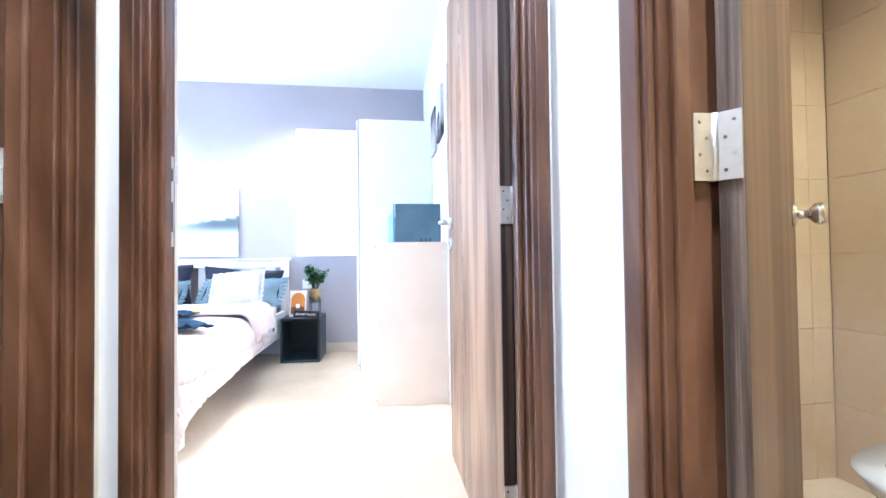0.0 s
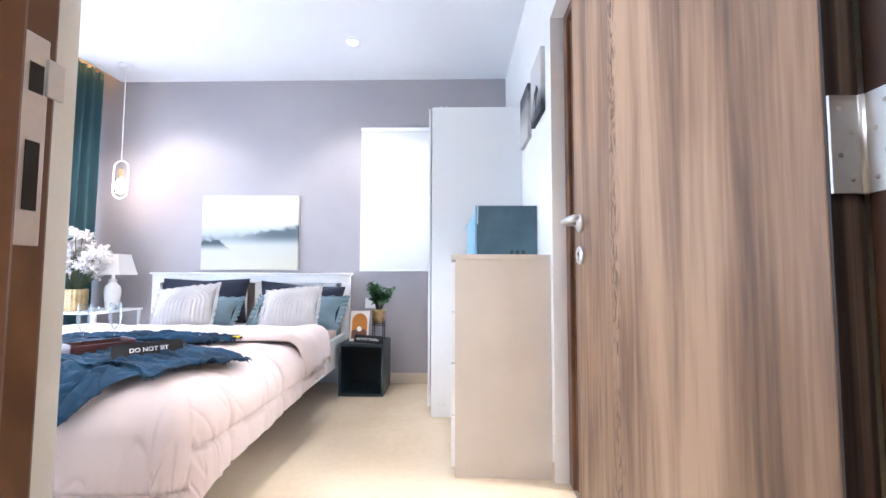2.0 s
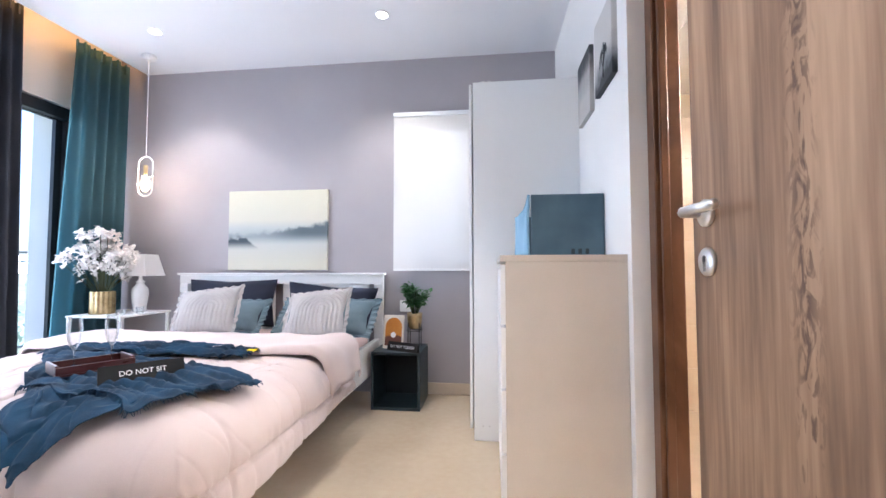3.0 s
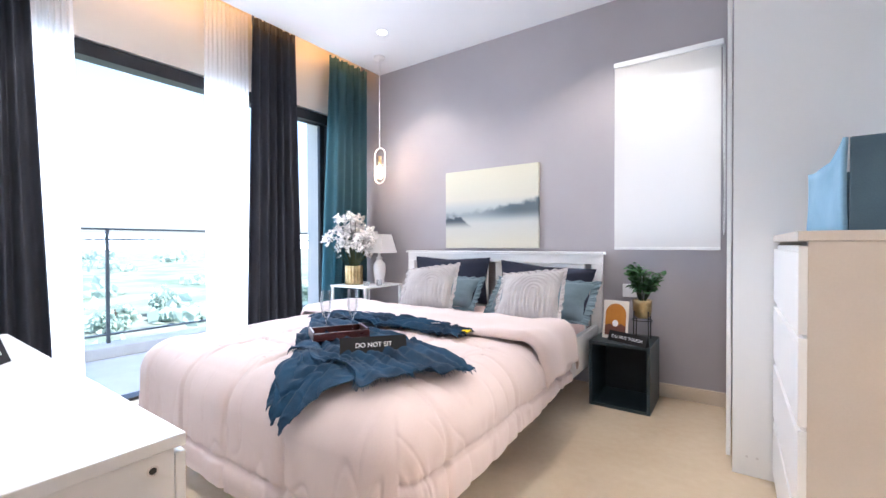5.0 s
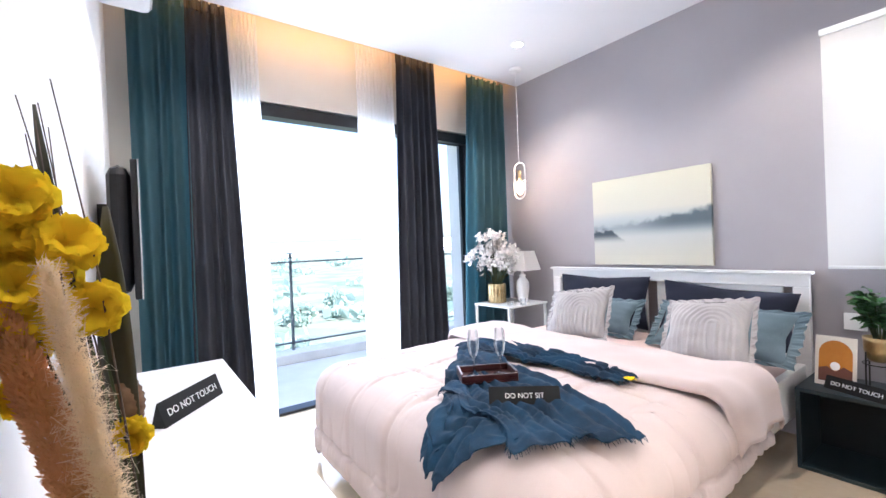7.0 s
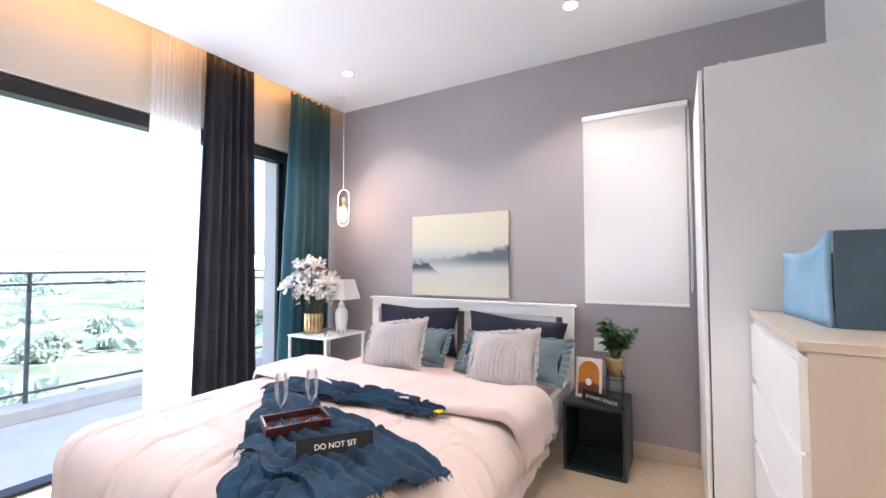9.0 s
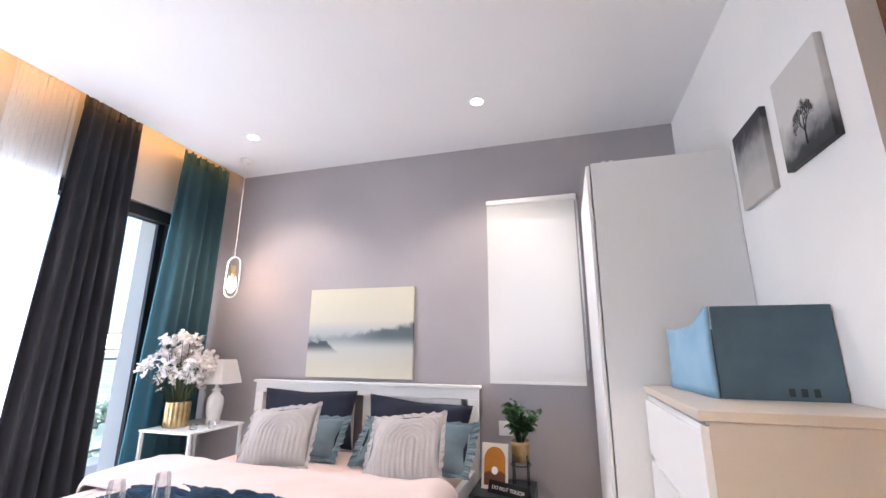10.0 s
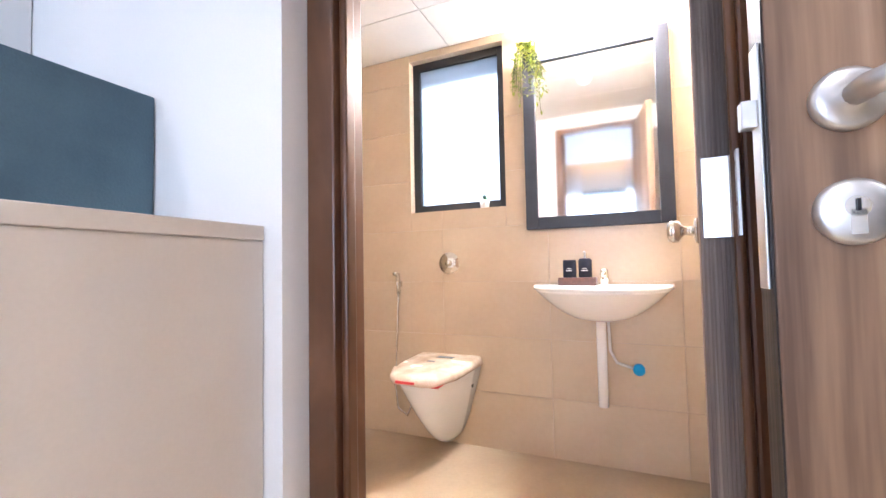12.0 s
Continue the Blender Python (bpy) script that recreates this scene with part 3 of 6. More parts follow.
def hinge(parent, at, rz=0, open_=90):
    """A butt hinge: two plates with screws on a knuckle."""
    h = part("hinge", rod(bmesh.new(), (0, 0, -0.05), (0, 0, 0.05), 0.006, seg=12), M["steel"], parent, "brushed steel butt hinge", True)
    h.matrix_basis = pose(*at, 0, 0, rz)
    for a in (0, open_):
        p = part("plate", boxes((0.004, 0.034, -0.0015, 0.0015, -0.05, 0.05)), M["steel"], h)
        p.matrix_basis = pose(0, 0, 0, 0, 0, a)
        bm = bmesh.new()
        for k, z in enumerate((-0.036, -0.012, 0.012, 0.036)):
            x = 0.014 + 0.011 * (k % 2)
            for y in (-1, 1):
                rod(bm, (x, y * 0.0014, z), (x, y * 0.0018, z), 0.0026, seg=10)
        q = part("screws", bm, M["chrome"], h)
        q.matrix_basis = pose(0, 0, 0, 0, 0, a)
    return h


def ridged(x, y0, y1, z0, z1, n=8):
    """The grooved edge of a leaf: n rounded ribs that run up it."""
    bm, w = boxes((x, x + 0.002, y0, y1, z0, z1)), (y1 - y0) / n
    for k in range(n):
        box(bm, x - 0.0014, x, y0 + (k + 0.2) * w, y0 + (k + 0.8) * w, z0, z1, 0.0006, 1)
    return bm


def lever(parent, at, side, length=0.115):
    """A lever on a round rose with an oval key plate below; side is the way out of the leaf along y."""
    s = side
    hd = part("handle", lathe(bmesh.new(), [(0.0, 0), (0.026, 0.0), (0.026, 0.006), (0.022, 0.009), (0.012, 0.010), (0.011, 0.016), (0.0, 0.016)], 28), M["steel"], parent, "brushed steel lever handle on a round rose", True)
    hd.matrix_basis = pose(at[0], at[1], at[2], -90 * s, 0, 0)
    bm = bmesh.new()
    tube(bm, [(0, s * 0.010, 0), (0, s * 0.035, 0), (-0.006, s * 0.047, 0), (-0.018, s * 0.052, 0), (-0.06, s * 0.052, 0), (-length, s * 0.050, 0)], 0.0095, 12)
    lv = part("lever", bm, M["steel"], parent, "brushed steel lever", True)
    lv.matrix_basis = pose(*at)
    kp = part("key_plate", lathe(bmesh.new(), [(0, 0), (0.027, 0), (0.027, 0.005), (0.023, 0.008), (0.0, 0.008)], 28, squash=1.0), M["steel"], parent, "brushed steel oval key plate", True)
    kp.matrix_basis = pose(at[0], at[1], at[2] - 0.092, -90 * s, 0, 0)
    bm = bmesh.new()
    rod(bm, (0, s * 0.006, 0.004), (0, s * 0.0086, 0.004), 0.0085, seg=16)
    box(bm, -0.005, 0.005, min(s * 0.006, s * 0.0086), max(s * 0.006, s * 0.0086), -0.018, 0.002)
    kb = part("key_barrel", bm, M["chrome"], parent)
    kb.matrix_basis = pose(at[0], at[1], at[2] - 0.092)
    bm = boxes((-0.0012, 0.0012, min(s * 0.0094, s * 0.0102), max(s * 0.0094, s * 0.0102), -0.0035, 0.006))
    ks = part("key_slot", bm, M["black"], parent)
    ks.matrix_basis = pose(at[0], at[1], at[2] - 0.088)


# bedroom door, open: the leaf runs along local +x from the hinge
d1 = thing("door_1", (0.421, 5.808, 0), "oak veneered flush door, standing open", "door", rz=91.4)
d1["kind"] = "structure"
part("leaf", boxes((0.004, 0.815, -0.0, 0.036, 0.008, 2.055), r=0.0015), M["door"], d1)
# near-black colour here stands in for the shaded gap at the jamb
part("leaf_edge", boxes((0.0005, 0.004, 0.001, 0.035, 0.008, 2.055), (0.815, 0.8165, 0.001, 0.035, 0.008, 2.055)), M["edge"], d1, "dark ridged door edge")
lever(d1, (0.762, 0.036, 1.055), 1)
lever(d1, (0.762, 0.0, 1.055), -1)
part("lock_strip", boxes((0.8165, 0.819, 0.007, 0.029, 0.90, 1.12), (0.819, 0.831, 0.011, 0.025, 1.045, 1.07), r=0.001), M["steel"], d1, "steel lock face plate")
for z in (0.25, 1.04, 1.85):
    hinge(d1, (-0.004, 0.003, z), rz=90, open_=87.5)
# strike plate on the left jamb
part("strike_plate", boxes((-0.4205, -0.418, 5.768, 5.794, 0.935, 1.15), (-0.418, -0.414, 5.790, 5.808, 1.09, 1.13), r=0.001), M["steel"], bedroom_frame, "brushed steel strike plate")
part("strike_hole", boxes((-0.4182, -0.417, 5.774, 5.788, 1.09, 1.12), (-0.4182, -0.417, 5.774, 5.788, 0.97, 1.04)), M["black"], bedroom_frame)

d2 = thing("door_2", (-0.622, 5.572, 0), "reddish oak veneered door of the side room, standing open", "door", rz=180)
d2["kind"] = "structure"
part("leaf", boxes((0.004, 0.75, -0.0, 0.036, 0.008, 2.07), r=0.0015), M["jamb"], d2)
part("leaf_edge", boxes((0.0005, 0.004, 0.001, 0.035, 0.008, 2.07)), M["edge"], d2)
for z in (0.25, 1.06, 1.85):
    hinge(d2, (-0.008, -0.003, z), rz=90, open_=90)

d3 = thing("door_3", (0.575, 5.287, 0), "brown bathroom door, standing wide open, its tone darkened for shade", "door", rz=38)
d3["kind"] = "structure"
# same surface as the other leaves, coloured darker for the side light
part("leaf", boxes((0.004, 0.72, -0.033, 0.0, 0.008, 2.07), r=0.0015), M["door_shaded"], d3)
part("leaf_edge", ridged(0.002, -0.032, -0.001, 0.008, 2.07), M["ribs"], d3, "dark ridged door edge")
for z in (0.25, 1.06, 1.85):
    hinge(d3, (-0.007, 0.002, z), rz=-90, open_=-128)


def knob(parent, at, side):
    bm = lathe(bmesh.new(), [(0, 0), (0.031, 0), (0.030, 0.006), (0.012, 0.010), (0.010, 0.028), (0.016, 0.034), (0.026, 0.042), (0.028, 0.054), (0.022, 0.064), (0, 0.067)], 24)
    k = part("knob", bm, M["chrome"], parent, "polished steel door knob", True)
    k.matrix_basis = pose(*at, -90 * side, 0, 0)


knob(d3, (0.66, -0.033, 1.0), -1)
d4 = thing("door_4", (0.535, 6.614, 0), "brown laminate bathroom door, standing open", "door", rz=-8)
d4["kind"] = "structure"
part("leaf", boxes((0.004, 0.60, 0.0, 0.038, 0.008, 2.045), r=0.0015), M["door"], d4)
part("leaf_edge", ridged(0.002, 0.001, 0.037, 0.008, 2.045), M["ribs"], d4, "dark ridged door edge")
knob(d4, (0.54, 0.038, 1.0), 1)
for z in (0.25, 1.005, 1.85):
    hinge(d4, (-0.004, -0.001, z), rz=90, open_=93)


w1 = thing("window_1", (0, 0, 0), "wide sliding balcony door with a dark metal frame, standing open", "sliding door")
w1["kind"] = "structure"
X0 = XW - 0.12
for name, row in (("frame_head", (X0, X0 + 0.11, WY0, WY1, WZ - 0.095, WZ - 0.01)), ("frame_sill", (X0, X0 + 0.11, WY0, WY1, 0.0, 0.02)),
                  ("frame_jamb", (X0, X0 + 0.11, WY0, WY0 + 0.05, 0.02, WZ - 0.095)), ("frame_jamb", (X0, X0 + 0.11, WY1 - 0.05, WY1, 0.02, WZ - 0.095))):
    part(name, boxes(row, r=0.003), M["alu"], w1)
for k, (y0, y1) in enumerate(((7.56, 8.49), (6.40, 6.60))):
    x = X0 + 0.02 + 0.04 * k
    sash = part("sash", boxes((x, x + 0.03, y0, y0 + 0.05, 0.03, WZ - 0.09), (x, x + 0.03, y1 - 0.05, y1, 0.03, WZ - 0.09),
                              (x, x + 0.03, y0 + 0.05, y1 - 0.05, 0.03, 0.09), (x, x + 0.03, y0 + 0.05, y1 - 0.05, WZ - 0.10, WZ - 0.08)), M["alu"], w1)
    pane = part("pane", boxes((x + 0.012, x + 0.018, y0 + 0.05, y1 - 0.05, 0.09, WZ - 0.10)), M["glass"], sash)
    pane.visible_shadow = False


def curtain(name, y0, y1, y0b, y1b, x, z0, z1, folds, amp, material, label, header=True):
    """Pinch-pleated cloth; it may be narrower at the top than below."""
    t = thing(name, (x, (y0 + y1) / 2, z0), label, "curtain", "curtains at the balcony door")
    mid = (y0 + y1) / 2

    def fn(u, v):
        lo, hi = y0 + (y0b - y0) * (1 - v), y1 + (y1b - y1) * (1 - v)
        a = u * folds * 2 * math.pi + 0.6 * math.sin(3.1 * u * math.pi + 2.2 * (1 - v))
        am = amp * (0.55 + 0.45 * (1 - v)) * (1 + 0.25 * math.sin(7 * u + 3))
        return (am * math.cos(a) + 0.12 * am * math.cos(2 * a + 1), lo + (hi - lo) * u - mid, v * (z1 - z0))

    part("cloth", grid(bmesh.new(), folds * 14, 24, fn, 0.003 if header else 0.0), material, t, "", True)
    if header:
        bm = bmesh.new()
        for k in range(folds * 2):
            u = (k + 0.5) / (folds * 2)
            c = Vector(fn(u, 1.0))
            box(bm, c.x - 0.008, c.x + 0.010, c.y - 0.006, c.y + 0.006, z1 - z0 - 0.07, z1 - z0 + 0.012, 0.003, 1)
        part("pleat_tape", bm, material, t)
    return t


curtain("teal_curtain", 8.385, 8.83, 8.25, 8.80, -3.07, 0.02, 2.64, 5, 0.040, M["teal"], "teal floor-length pleated curtain in the corner beside the bed")
curtain("charcoal_curtain", 7.66, 8.02, 7.59, 8.07, -3.055, 0.02, 2.66, 6, 0.034, M["grey"], "charcoal floor-length pleated curtain in front of the balcony door")
curtain("charcoal_curtain", 6.25, 6.46, 6.22, 6.55, -3.06, 0.02, 2.66, 4, 0.033, M["grey"], "charcoal floor-length pleated curtain beside the console")
curtain("teal_curtain", 5.97, 6.25, 5.98, 6.24, -3.07, 0.02, 2.66, 4, 0.033, M["teal"], "teal floor-length pleated curtain in the corner behind the console")
curtain("sheer_curtain", 7.36, 7.68, 7.36, 7.68, -3.145, 0.02, 2.70, 11, 0.016, M["sheer"], "white see-through voile curtain", False)
curtain("sheer_curtain", 6.44, 6.66, 6.48, 6.70, -3.145, 0.02, 2.70, 8, 0.016, M["sheer"], "white see-through voile curtain", False)
tr = thing("curtain_track", (-3.07, 7.4, 2.64), "white double curtain track in the ceiling cove", "curtain track")
for dx in (0.0, -0.05):
    part("rail", boxes((dx - 0.008, dx + 0.008, -1.42, 1.42, 0.08, 0.16)), M["white"], tr)

# blind on the head wall
bl = thing("roller_blind", (-0.485, YN, 0.93), "white roller blind, drawn fully down over a narrow window", "roller blind")
part("cloth", boxes((-0.30, 0.285, -0.052, -0.0505, 0.015, 1.20)), M["blind"], bl)
part("cassette", boxes((-0.305, 0.30, -0.062, -0.004, 1.19, 1.225), r=0.006), M["lacquer"], bl)
part("hem_bar", boxes((-0.30, 0.285, -0.057, -0.046, 0.0, 0.016), r=0.003), M["lacquer"], bl)
bm = bmesh.new()
tube(bm, [(0.297, -0.05, 1.19), (0.298, -0.055, 0.6), (0.297, -0.055, 0.12), (0.300, -0.05, 0.09), (0.305, -0.045, 0.12), (0.304, -0.045, 0.6), (0.303, -0.04, 1.19)], 0.0028, 6)
part("chain", bm, M["lacquer"], bl, "", True)
w2 = thing("window_2", (0, 0, 0), "narrow window behind the roller blind", "window")
w2["kind"] = "structure"
part("frame", boxes((-0.74, -0.70, YN + 0.05, YN + 0.09, 0.98, 2.08), (-0.26, -0.22, YN + 0.05, YN + 0.09, 0.98, 2.08), (-0.70, -0.26, YN + 0.05, YN + 0.09, 0.98, 1.02),
                    (-0.70, -0.26, YN + 0.05, YN + 0.09, 2.04, 2.08)), M["alu"], w2)
part("pane", boxes((-0.70, -0.26, YN + 0.067, YN + 0.073, 1.02, 2.04)), M["glass"], w2).visible_shadow = False

# balcony and the view
structure("balcony_floor", [(-4.95, XW - 0.2, 4.6, 10.4, -0.15, -0.03)], M["concrete"], "pale tiled balcony floor")
structure("balcony_kerb", [(-4.93, -4.66, 4.6, 10.4, -0.03, 0.07)], M["concrete"], "pale balcony kerb", r=0.01)
structure("facade", [(XW - 0.4, XW - 0.2, 3.0, WY0, -3, 5), (XW - 0.4, XW - 0.2, WY1, 12, -3, 5), (XW - 0.4, XW - 0.2, WY0, WY1, WZ, 5)], M["cream"], "cream outer wall")
rl = thing("balcony_railing", (-4.85, 7.3, 0.07), "thin grey metal balcony railing", "railing")
for y in (-2.6, -1.3, 0.0, 1.3, 2.6):
    part("post", boxes((-0.012, 0.012, y - 0.014, y + 0.014, 0, 1.05), r=0.002), M["rail"], rl)
for z in (0.08, 0.955, 1.05):
    part("rail", boxes((-0.018, 0.018, -2.7, 2.7, z - 0.009, z + 0.009), r=0.003), M["rail"], rl)

bm = bmesh.new()
rnd = random.Random(5)
grid(bm, 60, 60, lambda u, v: (-6 - 4500 * u ** 2.4, (-1 + 2 * v) * (200 + 3600 * u), -20 + 1.0 * noise.noise((u * 30, v * 30, 0))))
solo("ground", bm, M["ground"], (0, 0, 0), "hazy green scrub land far below", kind="structure")


# glowing sheet, added to whiten the dark band along the horizon
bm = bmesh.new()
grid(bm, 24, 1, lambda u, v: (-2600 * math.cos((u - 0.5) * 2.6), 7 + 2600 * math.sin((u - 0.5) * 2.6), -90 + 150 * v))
M["haze"] = glowing("horizon_glow_sheet", (0.93, 0.97, 1.0), 1.6)
solo("backdrop", bm, M["haze"], (0, 0, 0), "glowing pale sheet in place of haze along the horizon", kind="structure")


def clump(bm, at, size, rnd):
    for _ in range(420):
        d = Vector((rnd.gauss(0, 1), rnd.gauss(0, 1), rnd.gauss(0, 0.8)))
        d = d.normalized() * size * rnd.uniform(0.25, 1.0) * (0.8 + 0.4 * noise.noise(d * 1.7))
        c, s = Vector(at) + d, size * 0.16
        q = Euler((rnd.uniform(0, 6), rnd.uniform(0, 6), rnd.uniform(0, 6))).to_matrix()
        bm.faces.new([bm.verts.new(c + q @ Vector(p) * s) for p in ((-1, -1, 0), (1, -0.6, 0), (1.2, 1, 0.3), (-0.7, 0.9, 0))])


for k in range(11):
    d, a = rnd.uniform(80, 190), rnd.uniform(-0.75, 0.75)
    tx, ty, s = -d * math.cos(a) - 3, 7.4 + d * math.sin(a), rnd.uniform(3.4, 5.2)
    tt = thing("tree", (tx, ty, -20.5), "leafy green tree on the scrub land below the balcony", "tree", "trees below the balcony")
    part("trunk", rod(bmesh.new(), (0, 0, 0), (0, 0, 6), 0.35, 0.15, 8), M["twig"], tt)
    bm = bmesh.new()
    for _ in range(4):
        clump(bm, (rnd.uniform(-2, 2), rnd.uniform(-2, 2), rnd.uniform(2.0, 5.0)), s * rnd.uniform(0.6, 0.9), rnd)
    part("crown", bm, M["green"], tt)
bm = bmesh.new()
for k in range(100):
    d, a = rnd.uniform(90, 800), rnd.uniform(-0.9, 0.9)
    s = rnd.uniform(2.5, 5) * (1 + d / 400)
    for _ in range(60):
        c = Vector((-d * math.cos(a) + rnd.gauss(0, s * 0.8), 7 + d * math.sin(a) + rnd.gauss(0, s * 0.8), -20.5 + abs(rnd.gauss(0, s * 0.4))))
        q = Euler((rnd.uniform(0, 6), rnd.uniform(0, 6), rnd.uniform(0, 6))).to_matrix()
        bm.faces.new([bm.verts.new(c + q @ Vector(p) * s * 0.22) for p in ((-1, -1, 0), (1, -0.6, 0), (1.2, 1, 0.3), (-0.7, 0.9, 0))])
solo("far_scrub", bm, M["green"], (0, 0, 0), "far green bushes and trees, coloured pale for haze", "bushes", kind="stuff")


BX0, BX1, BY0, BY1, BZ = -2.42, -0.90, 6.80, 8.76, 0.515
bed = thing("bed", (-1.66, 7.8, 0), "white painted wooden double bed with a tall panelled headboard", "bed")


def to_bed(rows):
    return [(a + 1.66, b + 1.66, c - 7.8, d - 7.8, e, f) for a, b, c, d, e, f in rows]


HX0, HX1 = -2.555, -0.845
for nm, row in (("cap_rail", (HX0, HX1, 8.815, 8.875, 0.898, 0.915)), ("top_rail", (HX0 + 0.015, HX1 - 0.015, 8.83, 8.87, 0.83, 0.897)), ("post", (HX0 + 0.015, HX0 + 0.085, 8.83, 8.87, 0.0, 0.829)),
                ("post", (HX1 - 0.085, HX1 - 0.015, 8.83, 8.87, 0.0, 0.829)), ("headboard_panel", (HX0 + 0.13, -1.735, 8.84, 8.86, 0.30, 0.829)), ("headboard_panel", (-1.665, HX1 - 0.13, 8.84, 8.86, 0.30, 0.829))):
    part(nm, boxes(*to_bed([row]), r=0.003), M["bedwhite"], bed)
part("side_rail", boxes(*to_bed([(BX1 - 0.02, BX1 + 0.015, 6.85, 8.83, 0.20, 0.42)]), r=0.004), M["bedwhite"], bed)
part("side_rail", boxes(*to_bed([(BX0 - 0.015, BX0 + 0.02, 6.85, 8.83, 0.20, 0.42)]), r=0.004), M["bedwhite"], bed)
part("footboard", boxes(*to_bed([(BX0 - 0.02, BX1 + 0.02, 6.82, 6.855, 0.14, 0.42)]), r=0.004), M["bedwhite"], bed)
for lx in (BX0 + 0.0, BX1 - 0.05):
    part("leg", boxes(*to_bed([(lx, lx + 0.05, 6.86, 6.91, 0.0, 0.30)]), r=0.004), M["bedwhite"], bed)
mat = thing("mattress", (-1.66, 7.8, 0.28), "thick mattress in a pale pink fitted sheet on the bed", "mattress")
part("fitted_sheet", boxes((BX0 + 1.70, BX1 + 1.62, BY0 - 7.74, BY1 - 7.8, 0.0, 0.215), r=0.05), M["sheet"], mat, "", True)


def groove(d, w=0.012):
    return math.exp(-(d / w) ** 2)


def crease(x, y, freq, seed, width=0.10):
    """Thin pressed creases: 1 on a crease, 0 away from it."""
    return max(0.0, 1 - abs(noise.noise((x * freq, y * freq, seed))) / width)


def quilt_top(x, y):
    """The top is a little domed and puffed between its seams."""
    z = BZ + 0.020 + 0.016 * math.sin(min(1, max(0, (x - BX0) / (BX1 - BX0))) * math.pi)
    lane = abs(((x + 0.06 + 0.010 * noise.noise((x * 2, y * 3, 8.0))) % 0.34) - 0.17)
    cross = abs(((y + 0.1 + 0.012 * noise.noise((x * 3, y * 2, 4.0))) % 0.46) - 0.23)
    near_seam = 1.3 * math.exp(-(lane / 0.05) ** 2) * noise.noise((x * 8, y * 42, 3.5)) + math.exp(-(cross / 0.05) ** 2) * noise.noise((x * 42, y * 8, 5.5))
    z += 0.012 * noise.noise((x * 3.4, y * 2.2, 3.0)) + 0.007 * noise.noise((x * 8, y * 6, 9.0)) + 0.006 * near_seam
    z -= 0.006 * crease(x + 0.5 * y, y - 0.4 * x, 4.5, 6.0, 0.05) + 0.005 * crease(x - 0.3 * y, 0.8 * y, 7.5, 2.0, 0.06)
    return z - 0.015 * groove(lane, 0.012) - 0.015 * groove(cross, 0.012)


def quilt(u, v, y_end=8.02, lift=0.0):
    W, L, DS, DF = BX1 - BX0, y_end - BY0, 0.345, 0.445
    s, t = -DS + u * (W + 2 * DS), -DF + v * (L + DF)
    E = 0.06
    ox = E - s if s < E else (s - W + E if s > W - E else 0.0)
    oy = E - t if t < E else 0.0
    sx, sy = (-1 if s < E else 1), -1
    x, y = BX0 + min(max(s, E), W - E), BY0 + max(t, E)
    d = math.hypot(ox, oy)
    inset = min(s, W - s, t) - E
    z = quilt_top(x, y) + lift
    if d > 0:
        z += (BZ + 0.020 + 0.010 * noise.noise((x * 2, y * 2, 1.0)) + lift - z) * min(1, d / 0.10)
    z -= 0.014 * math.exp(-max(0.0, inset) / 0.09)
    if d > 0:
        dx, dy = sx * ox / d, sy * oy / d
        d *= 1 - 0.10 * min(ox, oy) / 0.4
        if ox and not oy:
            d *= 0.80 + 0.20 * min(1, max(0, (7.9 - y) / 1.2))
        r = 0.15
        if d < r * 1.45:
            out, down = r * math.sin(d / r), r * (1 - math.cos(d / r))
        else:
            out, down = r * 0.993 + 0.06 * (d - r * 1.45), r * 0.88 + 0.995 * (d - r * 1.45)
        k = s if oy > ox else t
        hem_seam = 0.405 if oy > ox else 0.275
        off = d - hem_seam
        grow = min(1, d / 0.15)
        wave = (0.009 * noise.noise((k * 4.5, d * 2, 1.0)) + 0.004 * noise.noise((k * 13, d * 5, 7.0))) * grow
        pucker = 0.008 * noise.noise((k * 34, d * 6, 3.0)) * math.exp(-(off / 0.05) ** 2)
        pucker -= 0.005 * crease(k, 0.35 * d, 8.0, 4.0, 0.06) * grow
        seam = groove(off, 0.009) * 0.013
        lane = groove(abs(((k + (0.06 if oy > ox else 0.1)) % (0.34 if oy > ox else 0.46)) - (0.17 if oy > ox else 0.23)), 0.011) * 0.013 * (1 if min(ox, oy) == 0 else 0.3)
        full = 0.485 if oy > ox else 0.38
        puff = 0.004 * math.sin(min(1, max(0, d / hem_seam)) * math.pi) + 0.005 * math.sin(min(1, max(0, off / (full - hem_seam))) * math.pi)
        out += wave + puff + pucker - seam - lane
        x, y, z = x + dx * out, y + dy * out, z - down
    return (x, y, z)


dv = thing("duvet", (0, 0, 0), "pale pink quilted cotton duvet hanging over the bed sides", "duvet")
part("quilt", grid(bmesh.new(), 340, 260, quilt, 0.014), M["duvet"], dv, "", True)


